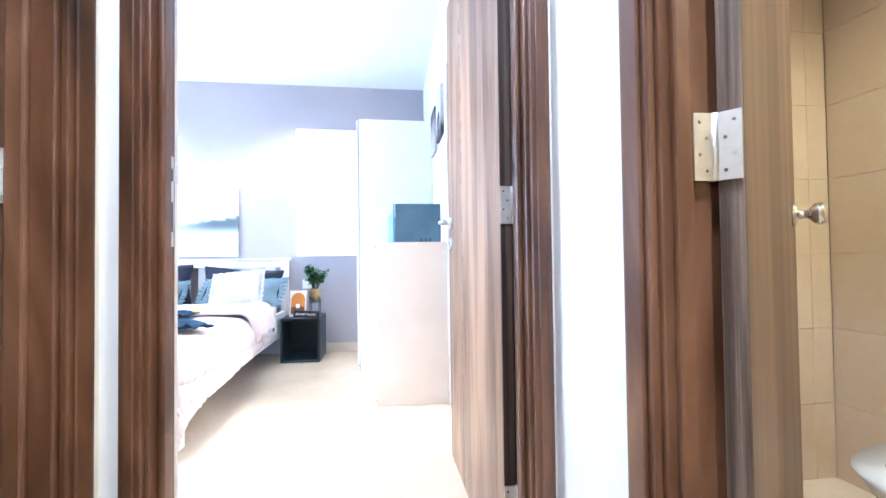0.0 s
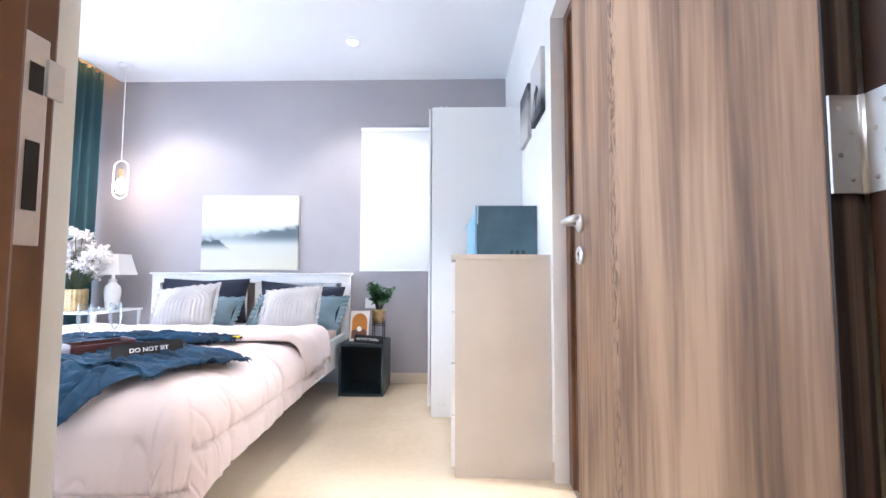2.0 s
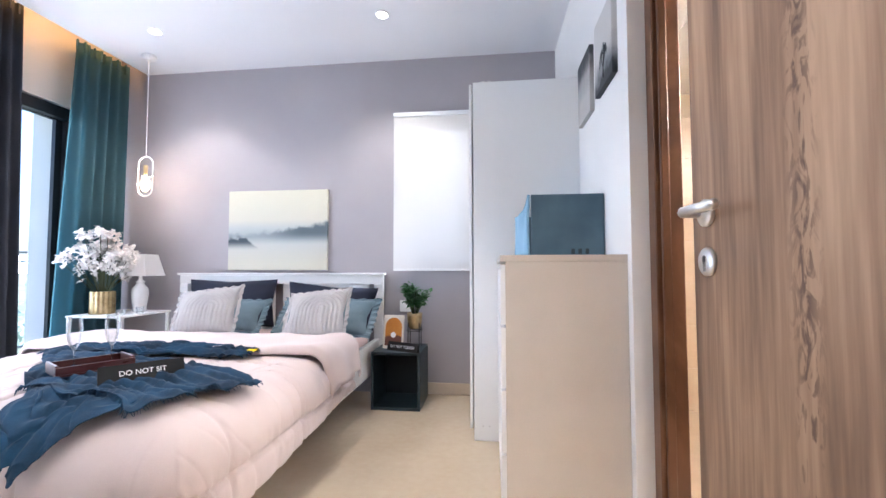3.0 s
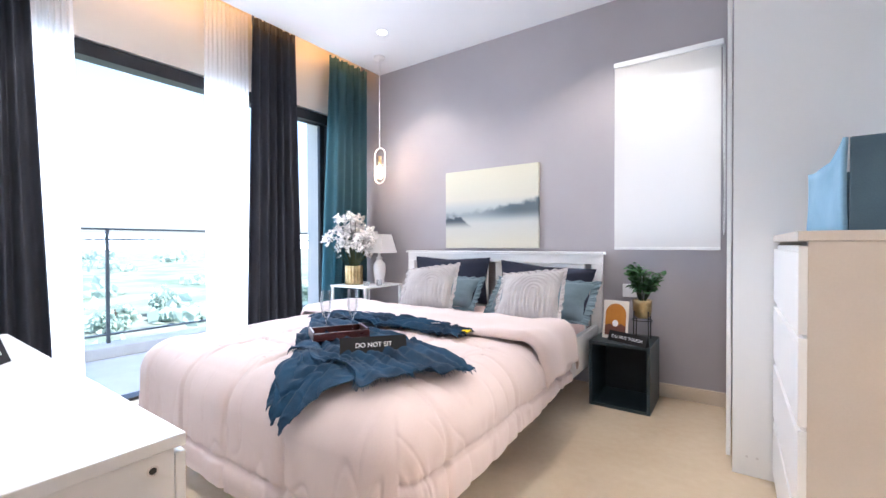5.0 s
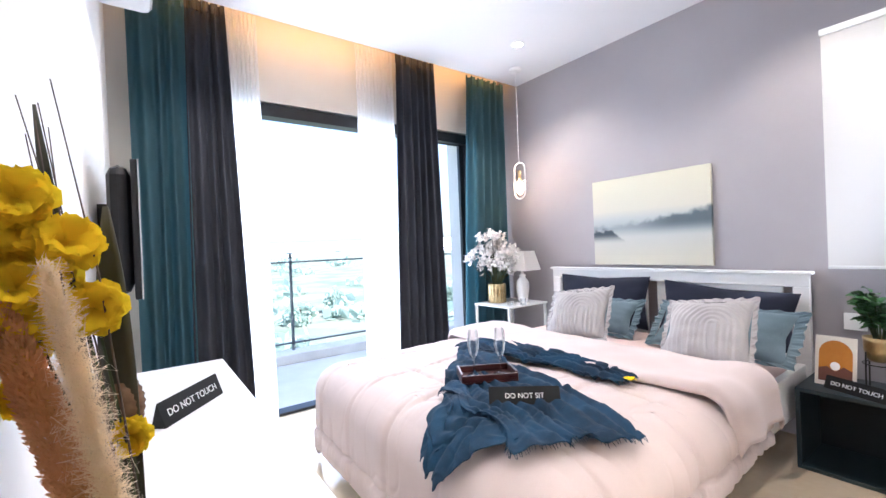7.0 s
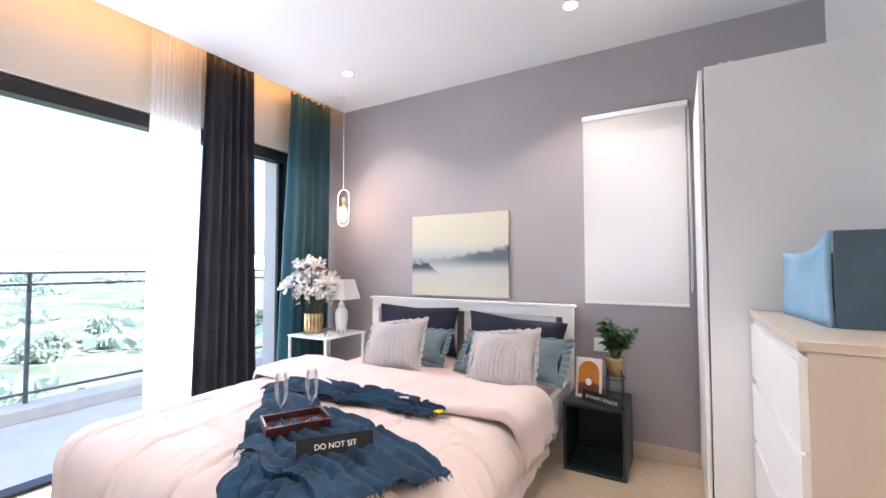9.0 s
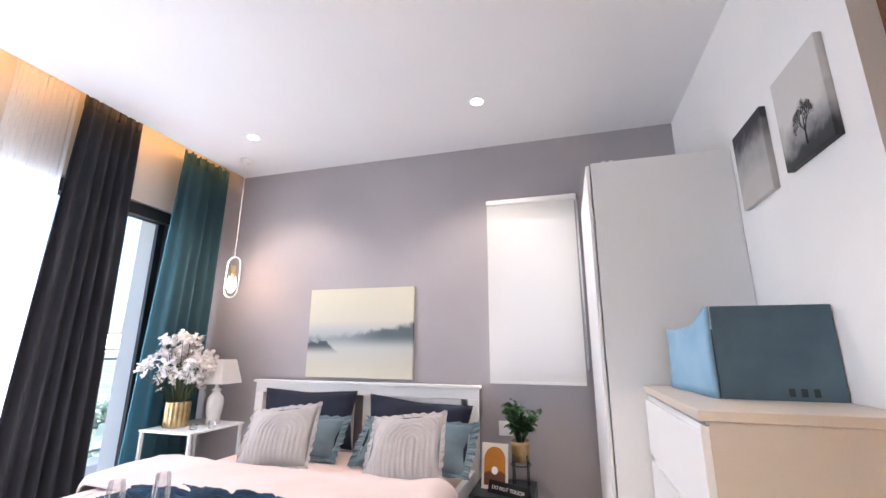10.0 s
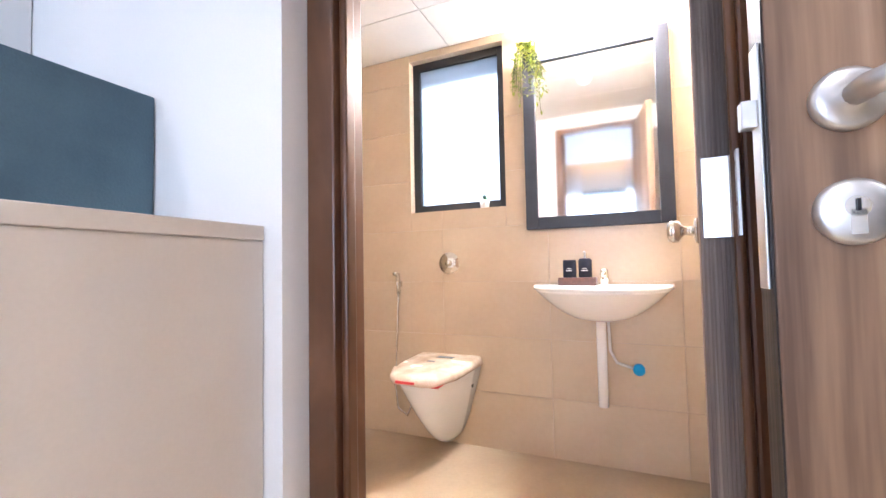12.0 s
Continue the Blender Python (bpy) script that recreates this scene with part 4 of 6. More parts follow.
def folded(u, v):
    """The upper end of the duvet turned back in a thick roll, its edge slanting."""
    W, DS = BX1 - BX0, 0.26
    s = -DS + u * (W + 2 * DS)
    slant = 7.68 - 0.12 * math.sin(min(1, max(0, u)) * math.pi)
    y0, y1 = slant, 8.04 + 0.02 * math.sin(9 * u)
    thick = 0.038
    a = v
    if a < 0.12:
        q = a / 0.12 * math.pi / 2
        y, lift = y0 + 0.03 * (1 - math.cos(q)), thick * math.sin(q)
    elif a > 0.9:
        q = (a - 0.9) / 0.1 * math.pi / 2
        y, lift = y1 - 0.03 + 0.03 * math.sin(q), thick * math.cos(q)
    else:
        y, lift = y0 + 0.03 + (a - 0.12) / 0.78 * (y1 - y0 - 0.06), thick
    lift *= 1 + 0.35 * noise.noise((s * 4, y * 4, 5))
    ox = -s if s < 0 else (s - W if s > W else 0.0)
    x = BX0 + min(max(s, 0), W)
    z = BZ + 0.028 + lift + 0.008 * noise.noise((x * 8, y * 9, 2))
    if ox:
        sx = -1 if s < 0 else 1
        r = 0.08 + 0.7 * lift
        out, down = (r * math.sin(ox / r), r * (1 - math.cos(ox / r))) if ox < r * 1.57 else (r + 0.2 * (ox - r * 1.57), r + 0.97 * (ox - r * 1.57))
        x, z = x + sx * (out + 0.012 * math.sin(y * 22)), z - down
    return (x, y, z)


part("turned_back_end", grid(bmesh.new(), 130, 40, folded, 0.010), M["duvet"], dv, "", True)

# blue throw: two tails of gathered cloth over the duvet
th = thing("throw_blanket", (0, 0, 0), "crumpled dark blue fringed cotton throw spread over the duvet", "throw blanket")


def lay(x, y):
    """Height of the cloth below the throw, over the foot too."""
    x, edge, r = min(max(x, BX0), BX1), BY0 + 0.06, 0.16
    if y >= edge:
        return quilt_top(x, y), y
    d = edge - y
    if d < r * 1.45:
        return quilt_top(x, edge) - r * (1 - math.cos(d / r)), edge - r * math.sin(d / r)
    return quilt_top(x, edge) - 0.88 * r - (d - r * 1.45), edge - r - 0.08 * (d - r * 1.45)


def tail(corners, folds, phase, amp):
    """A quad of cloth with ridges that fan across it; corners run root-near, tip-near, tip-far, root-far."""
    a, b, c, d = [Vector((*p, 0)) for p in corners]

    def fn(u, v):
        p = a.lerp(b, u).lerp(d.lerp(c, u), v)
        rip = 0.008 * math.sin(v * 13 + 4 * u) + 0.022 * noise.noise((u * 5, v * 5, phase))
        p = p + Vector((rip, 0.6 * rip + 0.02 * math.sin(u * 11), 0))
        z, y = lay(p.x, p.y)
        w = abs(math.sin(folds * math.pi * v + phase + 1.2 * math.sin(u * 2.4) + 2.2 * noise.noise((v * 2.6, u * 2.2, phase)))) ** 1.4 * (0.65 + 0.5 * math.sin(u * 3.1))
        h = 0.016 + amp * w + 0.005 * abs(noise.noise((p.x * 18, p.y * 18, phase))) + 0.008 * (noise.noise((p.x * 6, p.y * 6, 4)) + 0.5) + 0.004 * crease(p.x, p.y, 11.0, phase, 0.12)
        lean = min(1.0, max(0.0, (BY0 + 0.06 - p.y) / 0.23))
        return (p.x, y - lean * (h + 0.012), z + h * (1 - lean) + 0.004)
    return fn


QUADS = [(((-2.03, 7.36), (-1.145, 7.51), (-1.125, 7.62), (-2.05, 7.62)), 5, 0.3, 0.018),
         (((-1.52, 6.89), (-1.015, 6.82), (-0.855, 7.19), (-2.08, 7.46)), 7, 1.1, 0.016),
         (((-1.33, 6.665), (-1.235, 6.645), (-1.035, 6.90), (-1.50, 6.94)), 4, 2.1, 0.014)]
for quad, folds, phase, amp in QUADS:
    part("cloth", grid(bmesh.new(), 100, 90, tail(quad, folds, phase, amp), 0.003), M["throw"], th, "", True)
bm = bmesh.new()
rnd = random.Random(8)
for quad, folds, phase, amp in QUADS[:2]:
    fn = tail(quad, folds, phase, amp)
    for k in range(60):
        v = k / 60
        p = Vector(fn(1.0, v))
        q = p + Vector((0.011 + rnd.uniform(-0.006, 0.006), rnd.uniform(-0.010, 0.004), -0.010))
        rod(bm, p, q, 0.0016, 0.0008, 4)
fn = tail(*QUADS[1])
for k in range(90):
    p = Vector(fn(k / 90, 0.0))
    rod(bm, p, p + Vector((rnd.uniform(-0.006, 0.008), -0.009, -0.013 - rnd.uniform(0, 0.005))), 0.0016, 0.0008, 4)
tagged(part("fringe", bm, M["throw"], th), kind="stuff")


def pillow(name, at, size, tilt, rz, material, label, ribs=0, frill=0.0, lean=0.0, thick=0.10):
    """A stuffed square, standing on its lower edge and leaning back."""
    t = thing(name, at, label, "pillow", "pillows on the bed", rz)
    w, h = size

    def fn(side):
        def f(u, v):
            a, b = 2 * u - 1, 2 * v - 1
            e = max(0.0, (1 - abs(a) ** 2.6) * (1 - abs(b) ** 2.6)) ** 0.55
            pinch = 1 - 0.12 * (1 - abs(a)) * abs(b) ** 2
            x, z = a * w / 2 * (1 - 0.09 * (1 - abs(b))), h / 2 + b * h / 2 * pinch
            y = side * (thick * e + 0.006 * noise.noise((a * 3, b * 3, side + w)))
            if ribs and side < 0:
                cx, cz = (0.12 * w, 0.50 * h)
                rr = abs(x - cx) if z < cz else math.hypot(x - cx, z - cz)
                y += 0.0028 * math.sin(rr / w * ribs * 6.28) * min(1, e * 2)
            return (x, y, z)
        return f
    n = 84 if ribs else 26
    bm = bmesh.new()
    grid(bm, n, n, fn(-1))
    grid(bm, n // 2, n // 2, fn(1))
    cover = part("cover", bm, material, t, "", True)
    cover.matrix_basis = pose(0, 0, 0, -tilt, lean, 0)
    if frill:
        bm = bmesh.new()
        m = 96
        inner, outer = [], []
        for k in range(m):
            a = k / m * 4
            sgn, f = int(a), a - int(a)
            x, z = [(2 * f - 1, -1), (1, 2 * f - 1), (1 - 2 * f, 1), (-1, 1 - 2 * f)][sgn]
            fl = 1 + 2 * frill / w * (1 + 0.2 * math.sin(k * 1.1 + 2 * math.sin(k * 0.6)))
            inner.append(bm.verts.new((x * w / 2 * 0.97, 0, h / 2 + z * h / 2 * 0.97)))
            outer.append(bm.verts.new((x * w / 2 * fl, 0.007 * math.sin(k * 1.9), h / 2 + z * h / 2 * fl)))
        for k in range(m):
            j = (k + 1) % m
            bm.faces.new((inner[k], inner[j], outer[j], outer[k]))
        fr = part("frill", bm, material, t, "", False)
        fr.matrix_basis = cover.matrix_basis
    return t


pz = BZ - 0.005
pillow("navy_pillow", (-2.02, 8.70, pz), (0.72, 0.36), 8, 0, M["navy"], "dark navy cotton pillow standing against the headboard", thick=0.055)
pillow("navy_pillow", (-1.25, 8.72, pz), (0.70, 0.32), 9, 0, M["navy"], "dark navy cotton pillow slumped against the headboard", thick=0.055, lean=4)
pillow("blue_pillow", (-1.88, 8.42, pz + 0.01), (0.46, 0.25), 40, 4, M["aqua"], "blue grey ruffled cotton pillow", frill=0.035, thick=0.06)
pillow("blue_pillow", (-1.16, 8.36, pz + 0.01), (0.64, 0.28), 42, -4, M["aqua"], "blue grey ruffled cotton pillow", frill=0.035, thick=0.06)
pillow("cushion", (-1.77, 8.05, pz + 0.035), (0.37, 0.345), 40, 12, M["stone"], "oatmeal cushion with raised arched ribs and frilled edge", ribs=15, frill=0.016, thick=0.065, lean=-7)
pillow("cushion", (-1.06, 8.02, pz + 0.035), (0.36, 0.345), 42, 4, M["stone"], "oatmeal cushion with raised arched ribs and frilled edge", ribs=15, frill=0.016, thick=0.065, lean=-6)


# chest of drawers: x to the wall, y 7.30..8.07
ch = thing("chest_of_drawers", (0, 7.30, 0), "white four-drawer chest beside the bathroom door, sides coloured for shade", "chest of drawers")
# these panels are beige for the shade on them, the fronts stay white
for nm, row in (("side_panel", (0.012, 0.448, 0.0, 0.018, 0, 0.975)), ("side_panel", (0.012, 0.448, 0.752, 0.77, 0, 0.975)), ("back_panel", (0.43, 0.448, 0.018, 0.752, 0, 0.975)), ("plinth", (0.03, 0.43, 0.018, 0.752, 0.0, 0.04))):
    part(nm, boxes(row, r=0.001), M["beige"], ch)
part("top", boxes((-0.008, 0.448, -0.003, 0.773, 0.975, 1.0), r=0.002), M["beige"], ch, "top coloured beige as in shade")
for k in range(4):
    z0 = 0.045 + k * 0.232
    part("drawer_front", boxes((-0.006, 0.012, 0.001, 0.769, z0, z0 + 0.205), (-0.006, 0.030, 0.001, 0.012, z0 + 0.205, z0 + 0.222), (0.006, 0.030, 0.012, 0.769, z0 + 0.190, z0 + 0.222), r=0.001), M["lacquer"], ch, "glossy white drawer front")

fb = thing("storage_box", (0.135, 7.59, 1.0), "slate blue felt storage box on the chest of drawers", "storage box")
for nm, row in (("front_panel", (0.0, 0.312, 0.0, 0.012, 0.0, 0.275)), ("side_panel", (0.300, 0.312, 0.012, 0.37, 0.0, 0.26)), ("back_panel", (0.0, 0.312, 0.37, 0.382, 0.0, 0.22)), ("base", (0.012, 0.300, 0.012, 0.37, 0.0, 0.01))):
    part(nm, boxes(row, r=0.003), M["fabricbox"], fb)
# left side panel, bowed outward, in a paler blue than the other panels
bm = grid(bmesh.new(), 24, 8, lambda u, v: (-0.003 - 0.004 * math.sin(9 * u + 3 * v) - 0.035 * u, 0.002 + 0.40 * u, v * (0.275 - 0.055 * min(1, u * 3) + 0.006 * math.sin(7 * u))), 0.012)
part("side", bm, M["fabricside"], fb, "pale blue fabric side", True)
for k in range(3):
    part("label_bar", boxes((0.17 + k * 0.03, 0.185 + k * 0.03, -0.0015, 0.0, 0.012, 0.035)), M["dteal"], fb)

wd = thing("wardrobe", (-0.14, 8.08, 0), "tall plain white wardrobe in the corner", "wardrobe")
part("side_panel", boxes((0, 0.588, 0, 0.018, 0, 2.015), r=0.001), M["lacquer"], wd)
part("side_panel", boxes((0, 0.588, 0.742, 0.76, 0, 2.015), r=0.001), M["lacquer"], wd)
part("top_panel", boxes((0, 0.588, 0.018, 0.742, 1.995, 2.013)), M["lacquer"], wd)
part("back_panel", boxes((0.57, 0.587, 0.018, 0.742, 0.0, 1.995)), M["lacquer"], wd)
part("plinth", boxes((0.01, 0.57, 0.018, 0.742, 0.0, 0.06)), M["lacquer"], wd)
for k in range(2):
    part("door", boxes((-0.022, -0.006, 0.002 + k * 0.379, 0.377 + k * 0.379, 0.065, 2.005), r=0.0015), M["lacquer"], wd)
for x in (0.05, 0.085):
    part("screw_cap", rod(bmesh.new(), (x, -0.002, 0.08), (x, 0.0005, 0.08), 0.005, seg=12), M["steel"], wd)
    part("bracket", boxes((x, x + 0.018, 0.001, 0.012, 2.015, 2.021)), M["steel"], wd)

ns = thing("nightstand", (-0.685, 8.50, 0), "dark teal open cube used as a nightstand beside the bed", "nightstand")
for row in ((-0.168, -0.150, 0, 0.35, 0, 0.385), (0.150, 0.168, 0, 0.35, 0, 0.385), (-0.150, 0.150, 0, 0.35, 0.0, 0.018), (-0.150, 0.150, 0, 0.35, 0.367, 0.385)):
    part("panel", boxes(row, r=0.0012), M["dteal"], ns)
part("back", boxes((-0.150, 0.150, 0.335, 0.349, 0.018, 0.367)), M["inner"], ns)


def sign(name, at, rz, text, label, length=0.24, height=0.062, lean=28):
    """A tent-shaped black sign with white capitals."""
    t = thing(name, at, label, "sign", rz=rz)
    h, d = height, height * 0.62
    bm = bmesh.new()
    pts = [(-length / 2, -d / 2, 0), (length / 2, -d / 2, 0), (length / 2, d / 2, 0), (-length / 2, d / 2, 0), (-length / 2, 0.004, h), (length / 2, 0.004, h)]
    v = [bm.verts.new(p) for p in pts]
    for f in ((0, 1, 5, 4), (2, 3, 4, 5), (0, 4, 3), (1, 2, 5), (0, 3, 2, 1)):
        bm.faces.new([v[i] for i in f])
    bmesh.ops.bevel(bm, geom=bm.edges[:], offset=0.0012, segments=1, affect="EDGES")
    part("body", bm, M["matt"], t)
    ang = math.degrees(math.atan2(h, d / 2 + 0.004))
    words(text, height * 0.42, M["letter"], t, pose(0, -d / 4 + 0.0008, h * 0.47, ang, 0, 0) @ pose(0, 0, 0.0012), "white capitals")
    return t


sign("bedside_sign", (-0.645, 8.55, 0.385), -24, "DO NOT TOUCH", "small black tent sign with white lettering, on the nightstand", 0.25, 0.060)
sign("bed_sign", (-1.215, 7.035, BZ + 0.064), 50, "DO NOT SIT", "small black tent sign with white lettering, on the blue throw", 0.24, 0.056)
sign("console_sign", (-1.83, 6.11, 0.62), 142, "DO NOT TOUCH", "small black tent sign with white lettering, on the console", 0.30, 0.075)

pc = thing("art_card", (-0.735, 8.63, 0.385), "small propped card with an orange sun over brown hills", "art print", rz=-4)
card = part("card", boxes((-0.075, 0.075, 0.0, 0.004, 0, 0.235)), M["cream"], pc)
card.matrix_basis = pose(0, 0, 0, -10, 0, 0)
M["orange"] = surface("orange_print", (0.44, 0.16, 0.012), (0.52, 0.21, 0.025), 0.6, 8)
M["brownprint"] = surface("brown_print", (0.13, 0.045, 0.03), (0.17, 0.06, 0.04), 0.6, 8)


def flat(pts, y):
    bm = bmesh.new()
    vs = [bm.verts.new((x, y, z)) for x, z in pts]
    bm.faces.new(vs)
    r = bmesh.ops.extrude_face_region(bm, geom=bm.faces[:])
    for g in r["geom"]:
        if isinstance(g, bmesh.types.BMVert):
            g.co.y -= 0.0008
    return bm


arch = [(0.061 * math.cos(a), 0.150 + 0.066 * math.sin(a)) for a in [math.pi * k / 20 for k in range(21)]] + [(-0.061, 0.06), (0.061, 0.06)]
part("sun_arch", flat(arch, 0.0), M["orange"], card)
part("hill", flat([(-0.061, 0.02), (0.061, 0.02), (0.061, 0.080), (0.03, 0.095), (0.0, 0.070), (-0.03, 0.090), (-0.061, 0.080)], -0.0012), M["brownprint"], card)
part("moon", flat([(0.018 * math.cos(a), 0.095 + 0.02 * math.sin(a)) for a in [2 * math.pi * k / 20 for k in range(20)]], -0.0024), M["letter"], card)

ps = thing("plant_stand", (-0.595, 8.72, 0.385), "slim black metal plant stand on the nightstand", "plant stand")
for k in range(4):
    a = math.pi / 4 + k * math.pi / 2
    part("leg", rod(bmesh.new(), (0.058 * math.cos(a), 0.058 * math.sin(a), 0), (0.056 * math.cos(a), 0.056 * math.sin(a), 0.175), 0.0035, seg=8), M["black"], ps)
bm = bmesh.new()
for z in (0.118,):
    ring = [(0.057 * math.cos(2 * math.pi * k / 24), 0.057 * math.sin(2 * math.pi * k / 24), z) for k in range(25)]
    tube(bm, ring, 0.003, 6)
part("ring", bm, M["black"], ps, "", True)


def leafy(bm, base, tip, width, rnd, bend=0.3):
    """A single pointed leaf with a fold along its rib."""
    base, tip = Vector(base), Vector(tip)
    d = tip - base
    side = d.cross(Vector((rnd.uniform(-0.3, 0.3), rnd.uniform(-0.3, 0.3), 1))).normalized()
    up = side.cross(d).normalized()
    rows = []
    for k in range(6):
        f = k / 5
        w = width * math.sin(math.pi * min(1, f * 0.93 + 0.05)) ** 0.8
        c = base + d * f + up * (bend * d.length * math.sin(f * math.pi) * 0.5)
        rows.append((bm.verts.new(c - side * w + up * w * 0.3), bm.verts.new(c), bm.verts.new(c + side * w + up * w * 0.3)))
    for a, b in zip(rows, rows[1:]):
        bm.faces.new((a[0], a[1], b[1], b[0]))
        bm.faces.new((a[1], a[2], b[2], b[1]))


pt = thing("potted_plant", (-0.595, 8.72, 0.515), "green leafy plant in an antique gold pot", "potted plant")
part("pot", lathe(bmesh.new(), [(0, 0), (0.034, 0.0), (0.046, 0.015), (0.053, 0.05), (0.054, 0.09), (0.056, 0.112), (0.052, 0.112), (0.050, 0.10), (0, 0.098)], 30), M["gold"], pt, "", True)
rnd = random.Random(21)
bm, bs = bmesh.new(), bmesh.new()
for k in range(24):
    a, reach, hgt = rnd.uniform(0, 6.28), rnd.uniform(0.02, 0.09), rnd.uniform(0.06, 0.20)
    if k < 3:
        a, reach, hgt = rnd.uniform(-0.5, 0.5), 0.10, 0.13 + 0.02 * k
    p0, p1 = Vector((0.015 * math.cos(a), 0.015 * math.sin(a), 0.10)), Vector((reach * math.cos(a), reach * math.sin(a), 0.10 + hgt))
    tube(bs, [p0, p0.lerp(p1, 0.5) + Vector((0, 0, 0.015)), p1], 0.0025, 5)
    for j in range(9):
        f = 0.35 + 0.65 * j / 8
        c, aa = p0.lerp(p1, f) + Vector((0, 0, 0.012)), rnd.uniform(0, 6.28)
        ln = rnd.uniform(0.035, 0.058)
        leafy(bm, c, c + Vector((ln * math.cos(aa), ln * math.sin(aa), rnd.uniform(-0.015, 0.025))), 0.020, rnd)
part("leaves", bm, M["leaf"], pt, "", True)
part("stem", bs, M["stem"], pt, "", True)

# side table in the corner
st = thing("side_table", (-2.80, 8.56, 0), "slim white metal side table with a thin top, beside the bed", "side table")
part("tabletop", boxes((-0.215, 0.215, -0.22, 0.24, 0.606, 0.62), r=0.002), M["lacquer"], st)
for x in (-0.20, 0.195):
    for y in (-0.205, 0.225):
        part("leg", boxes((x - 0.009, x + 0.009, y - 0.009, y + 0.009, 0, 0.606)), M["lacquer"], st)
for y in (-0.205, 0.225):
    part("stretcher", boxes((-0.19, 0.186, y - 0.007, y + 0.007, 0.02, 0.038)), M["lacquer"], st)

gv = thing("gold_vase", (-2.89, 8.50, 0.62), "squat ribbed gold vase holding white silk blossoms", "vase")
part("body", lathe(bmesh.new(), [(0, 0), (0.072, 0), (0.075, 0.005), (0.075, 0.160), (0.070, 0.165), (0.067, 0.160), (0.065, 0.02), (0, 0.02)], 96, flute=0.045, flutes=16), M["gold"], gv, "", True)
rnd = random.Random(4)
bm, bs = bmesh.new(), bmesh.new()
for k in range(74):
    a, el, ln = rnd.uniform(0, 6.28), rnd.uniform(-0.7, 1.5), rnd.uniform(0.05, 0.21)
    tip = Vector((0.0 + ln * math.cos(el) * math.cos(a), ln * math.cos(el) * math.sin(a) * 0.8, 0.385 + 1.1 * ln * math.sin(el)))
    tip = Vector((max(-0.10, tip.x), tip.y * 1.7 - 0.03, tip.z + 0.01))
    if k < 12:
        tip = Vector((rnd.uniform(0.08, 0.27), rnd.uniform(-0.08, 0.04), rnd.uniform(0.29, 0.45)))
    tube(bs, [(0, 0, 0.03), (tip.x * 0.3, tip.y * 0.3, 0.19), tip], 0.0022, 4)
    for _ in range(5):
        c = tip + Vector((rnd.gauss(0, 0.024), rnd.gauss(0, 0.02), rnd.gauss(0, 0.024)))
        n0 = Vector((rnd.gauss(0, 1), rnd.gauss(-0.6, 0.7), rnd.gauss(0.2, 0.8))).normalized()
        q = n0.to_track_quat("Z", "Y")
        for j in range(5):
            aa = j * 1.2566 + rnd.uniform(-0.2, 0.2)
            d = q @ Vector((math.cos(aa), math.sin(aa), 0.35))
            leafy(bm, c, c + d * rnd.uniform(0.024, 0.036), 0.014, rnd, 0.2)
part("blossoms", bm, M["petal"], gv, "creamy white silk blossoms", True)
part("branch", bs, M["stem"], gv, "", True)

tl = thing("table_lamp", (-2.735, 8.66, 0.62), "white ceramic table lamp with a white tapered shade", "table lamp")
part("base", lathe(bmesh.new(), [(0, 0), (0.042, 0), (0.047, 0.009), (0.044, 0.035), (0.054, 0.09), (0.058, 0.14), (0.052, 0.18), (0.030, 0.205), (0.025, 0.22), (0.035, 0.232), (0.014, 0.242), (0.011, 0.28), (0, 0.28)], 28), M["ceramic"], tl, "", True)
bm = bmesh.new()
sq = []
for w, z in ((0.128, 0.275), (0.088, 0.44)):
    sq.append([bm.verts.new((x * w, y * w * 0.75, z)) for x, y in ((-1, -1), (1, -1), (1, 1), (-1, 1))])
for i in range(4):
    bm.faces.new((sq[0][i], sq[0][(i + 1) % 4], sq[1][(i + 1) % 4], sq[1][i]))
part("shade", bm, M["shade"], tl, "white tapered fabric shade")
for dx, dy, h in ((0.13, -0.06, 0.05), (0.06, -0.14, 0.035)):
    jj = thing("glass_jar", (-2.735 + dx, 8.56 + dy + 0.02, 0.62), "small clear glass jar on the side table", "jar", "jars on the side table")
    part("body", lathe(bmesh.new(), [(0, 0.002), (0.022, 0.002), (0.024, 0.006), (0.024, h)], 18, shut=False), M["crystal"], jj, "", True)

# pendant
pd = thing("pendant_lamp", (-2.67, 8.605, 1.50), "cream looped pendant lamp with a glowing warm bulb", "pendant lamp")
part("ceiling_rose", rod(bmesh.new(), (0, 0, 1.078), (0, 0, 1.10), 0.048, 0.05, 28), M["lacquer"], pd, "", True)
part("cord", rod(bmesh.new(), (0, 0, 0.30), (0, 0, 1.08), 0.0025, seg=6), M["lacquer"], pd)
loop = []
for k in range(41):
    a = 2 * math.pi * k / 40
    loop.append((0.062 * math.cos(a), 0, 0.155 + 0.062 * math.sin(a) + (0.09 if math.sin(a) > 0 else -0.09) * min(1, abs(math.sin(a)) * 3)))
part("loop", tube(bmesh.new(), loop, 0.0065, 8), M["ceramic"], pd, "cream loop frame", True)
part("bulb", lathe(bmesh.new(), [(0, 0.05), (0.022, 0.058), (0.030, 0.08), (0.026, 0.11), (0.014, 0.135), (0, 0.14)], 20), M["bulb"], pd, "glowing warm bulb", True)
part("glass_cup", lathe(bmesh.new(), [(0.020, 0.035), (0.040, 0.05), (0.044, 0.10), (0.036, 0.165)], 24, shut=False), M["crystal"], pd, "", True)
part("socket", rod(bmesh.new(), (0, 0, 0.14), (0, 0, 0.24), 0.012, 0.016, 16), M["gold"], pd, "", True)

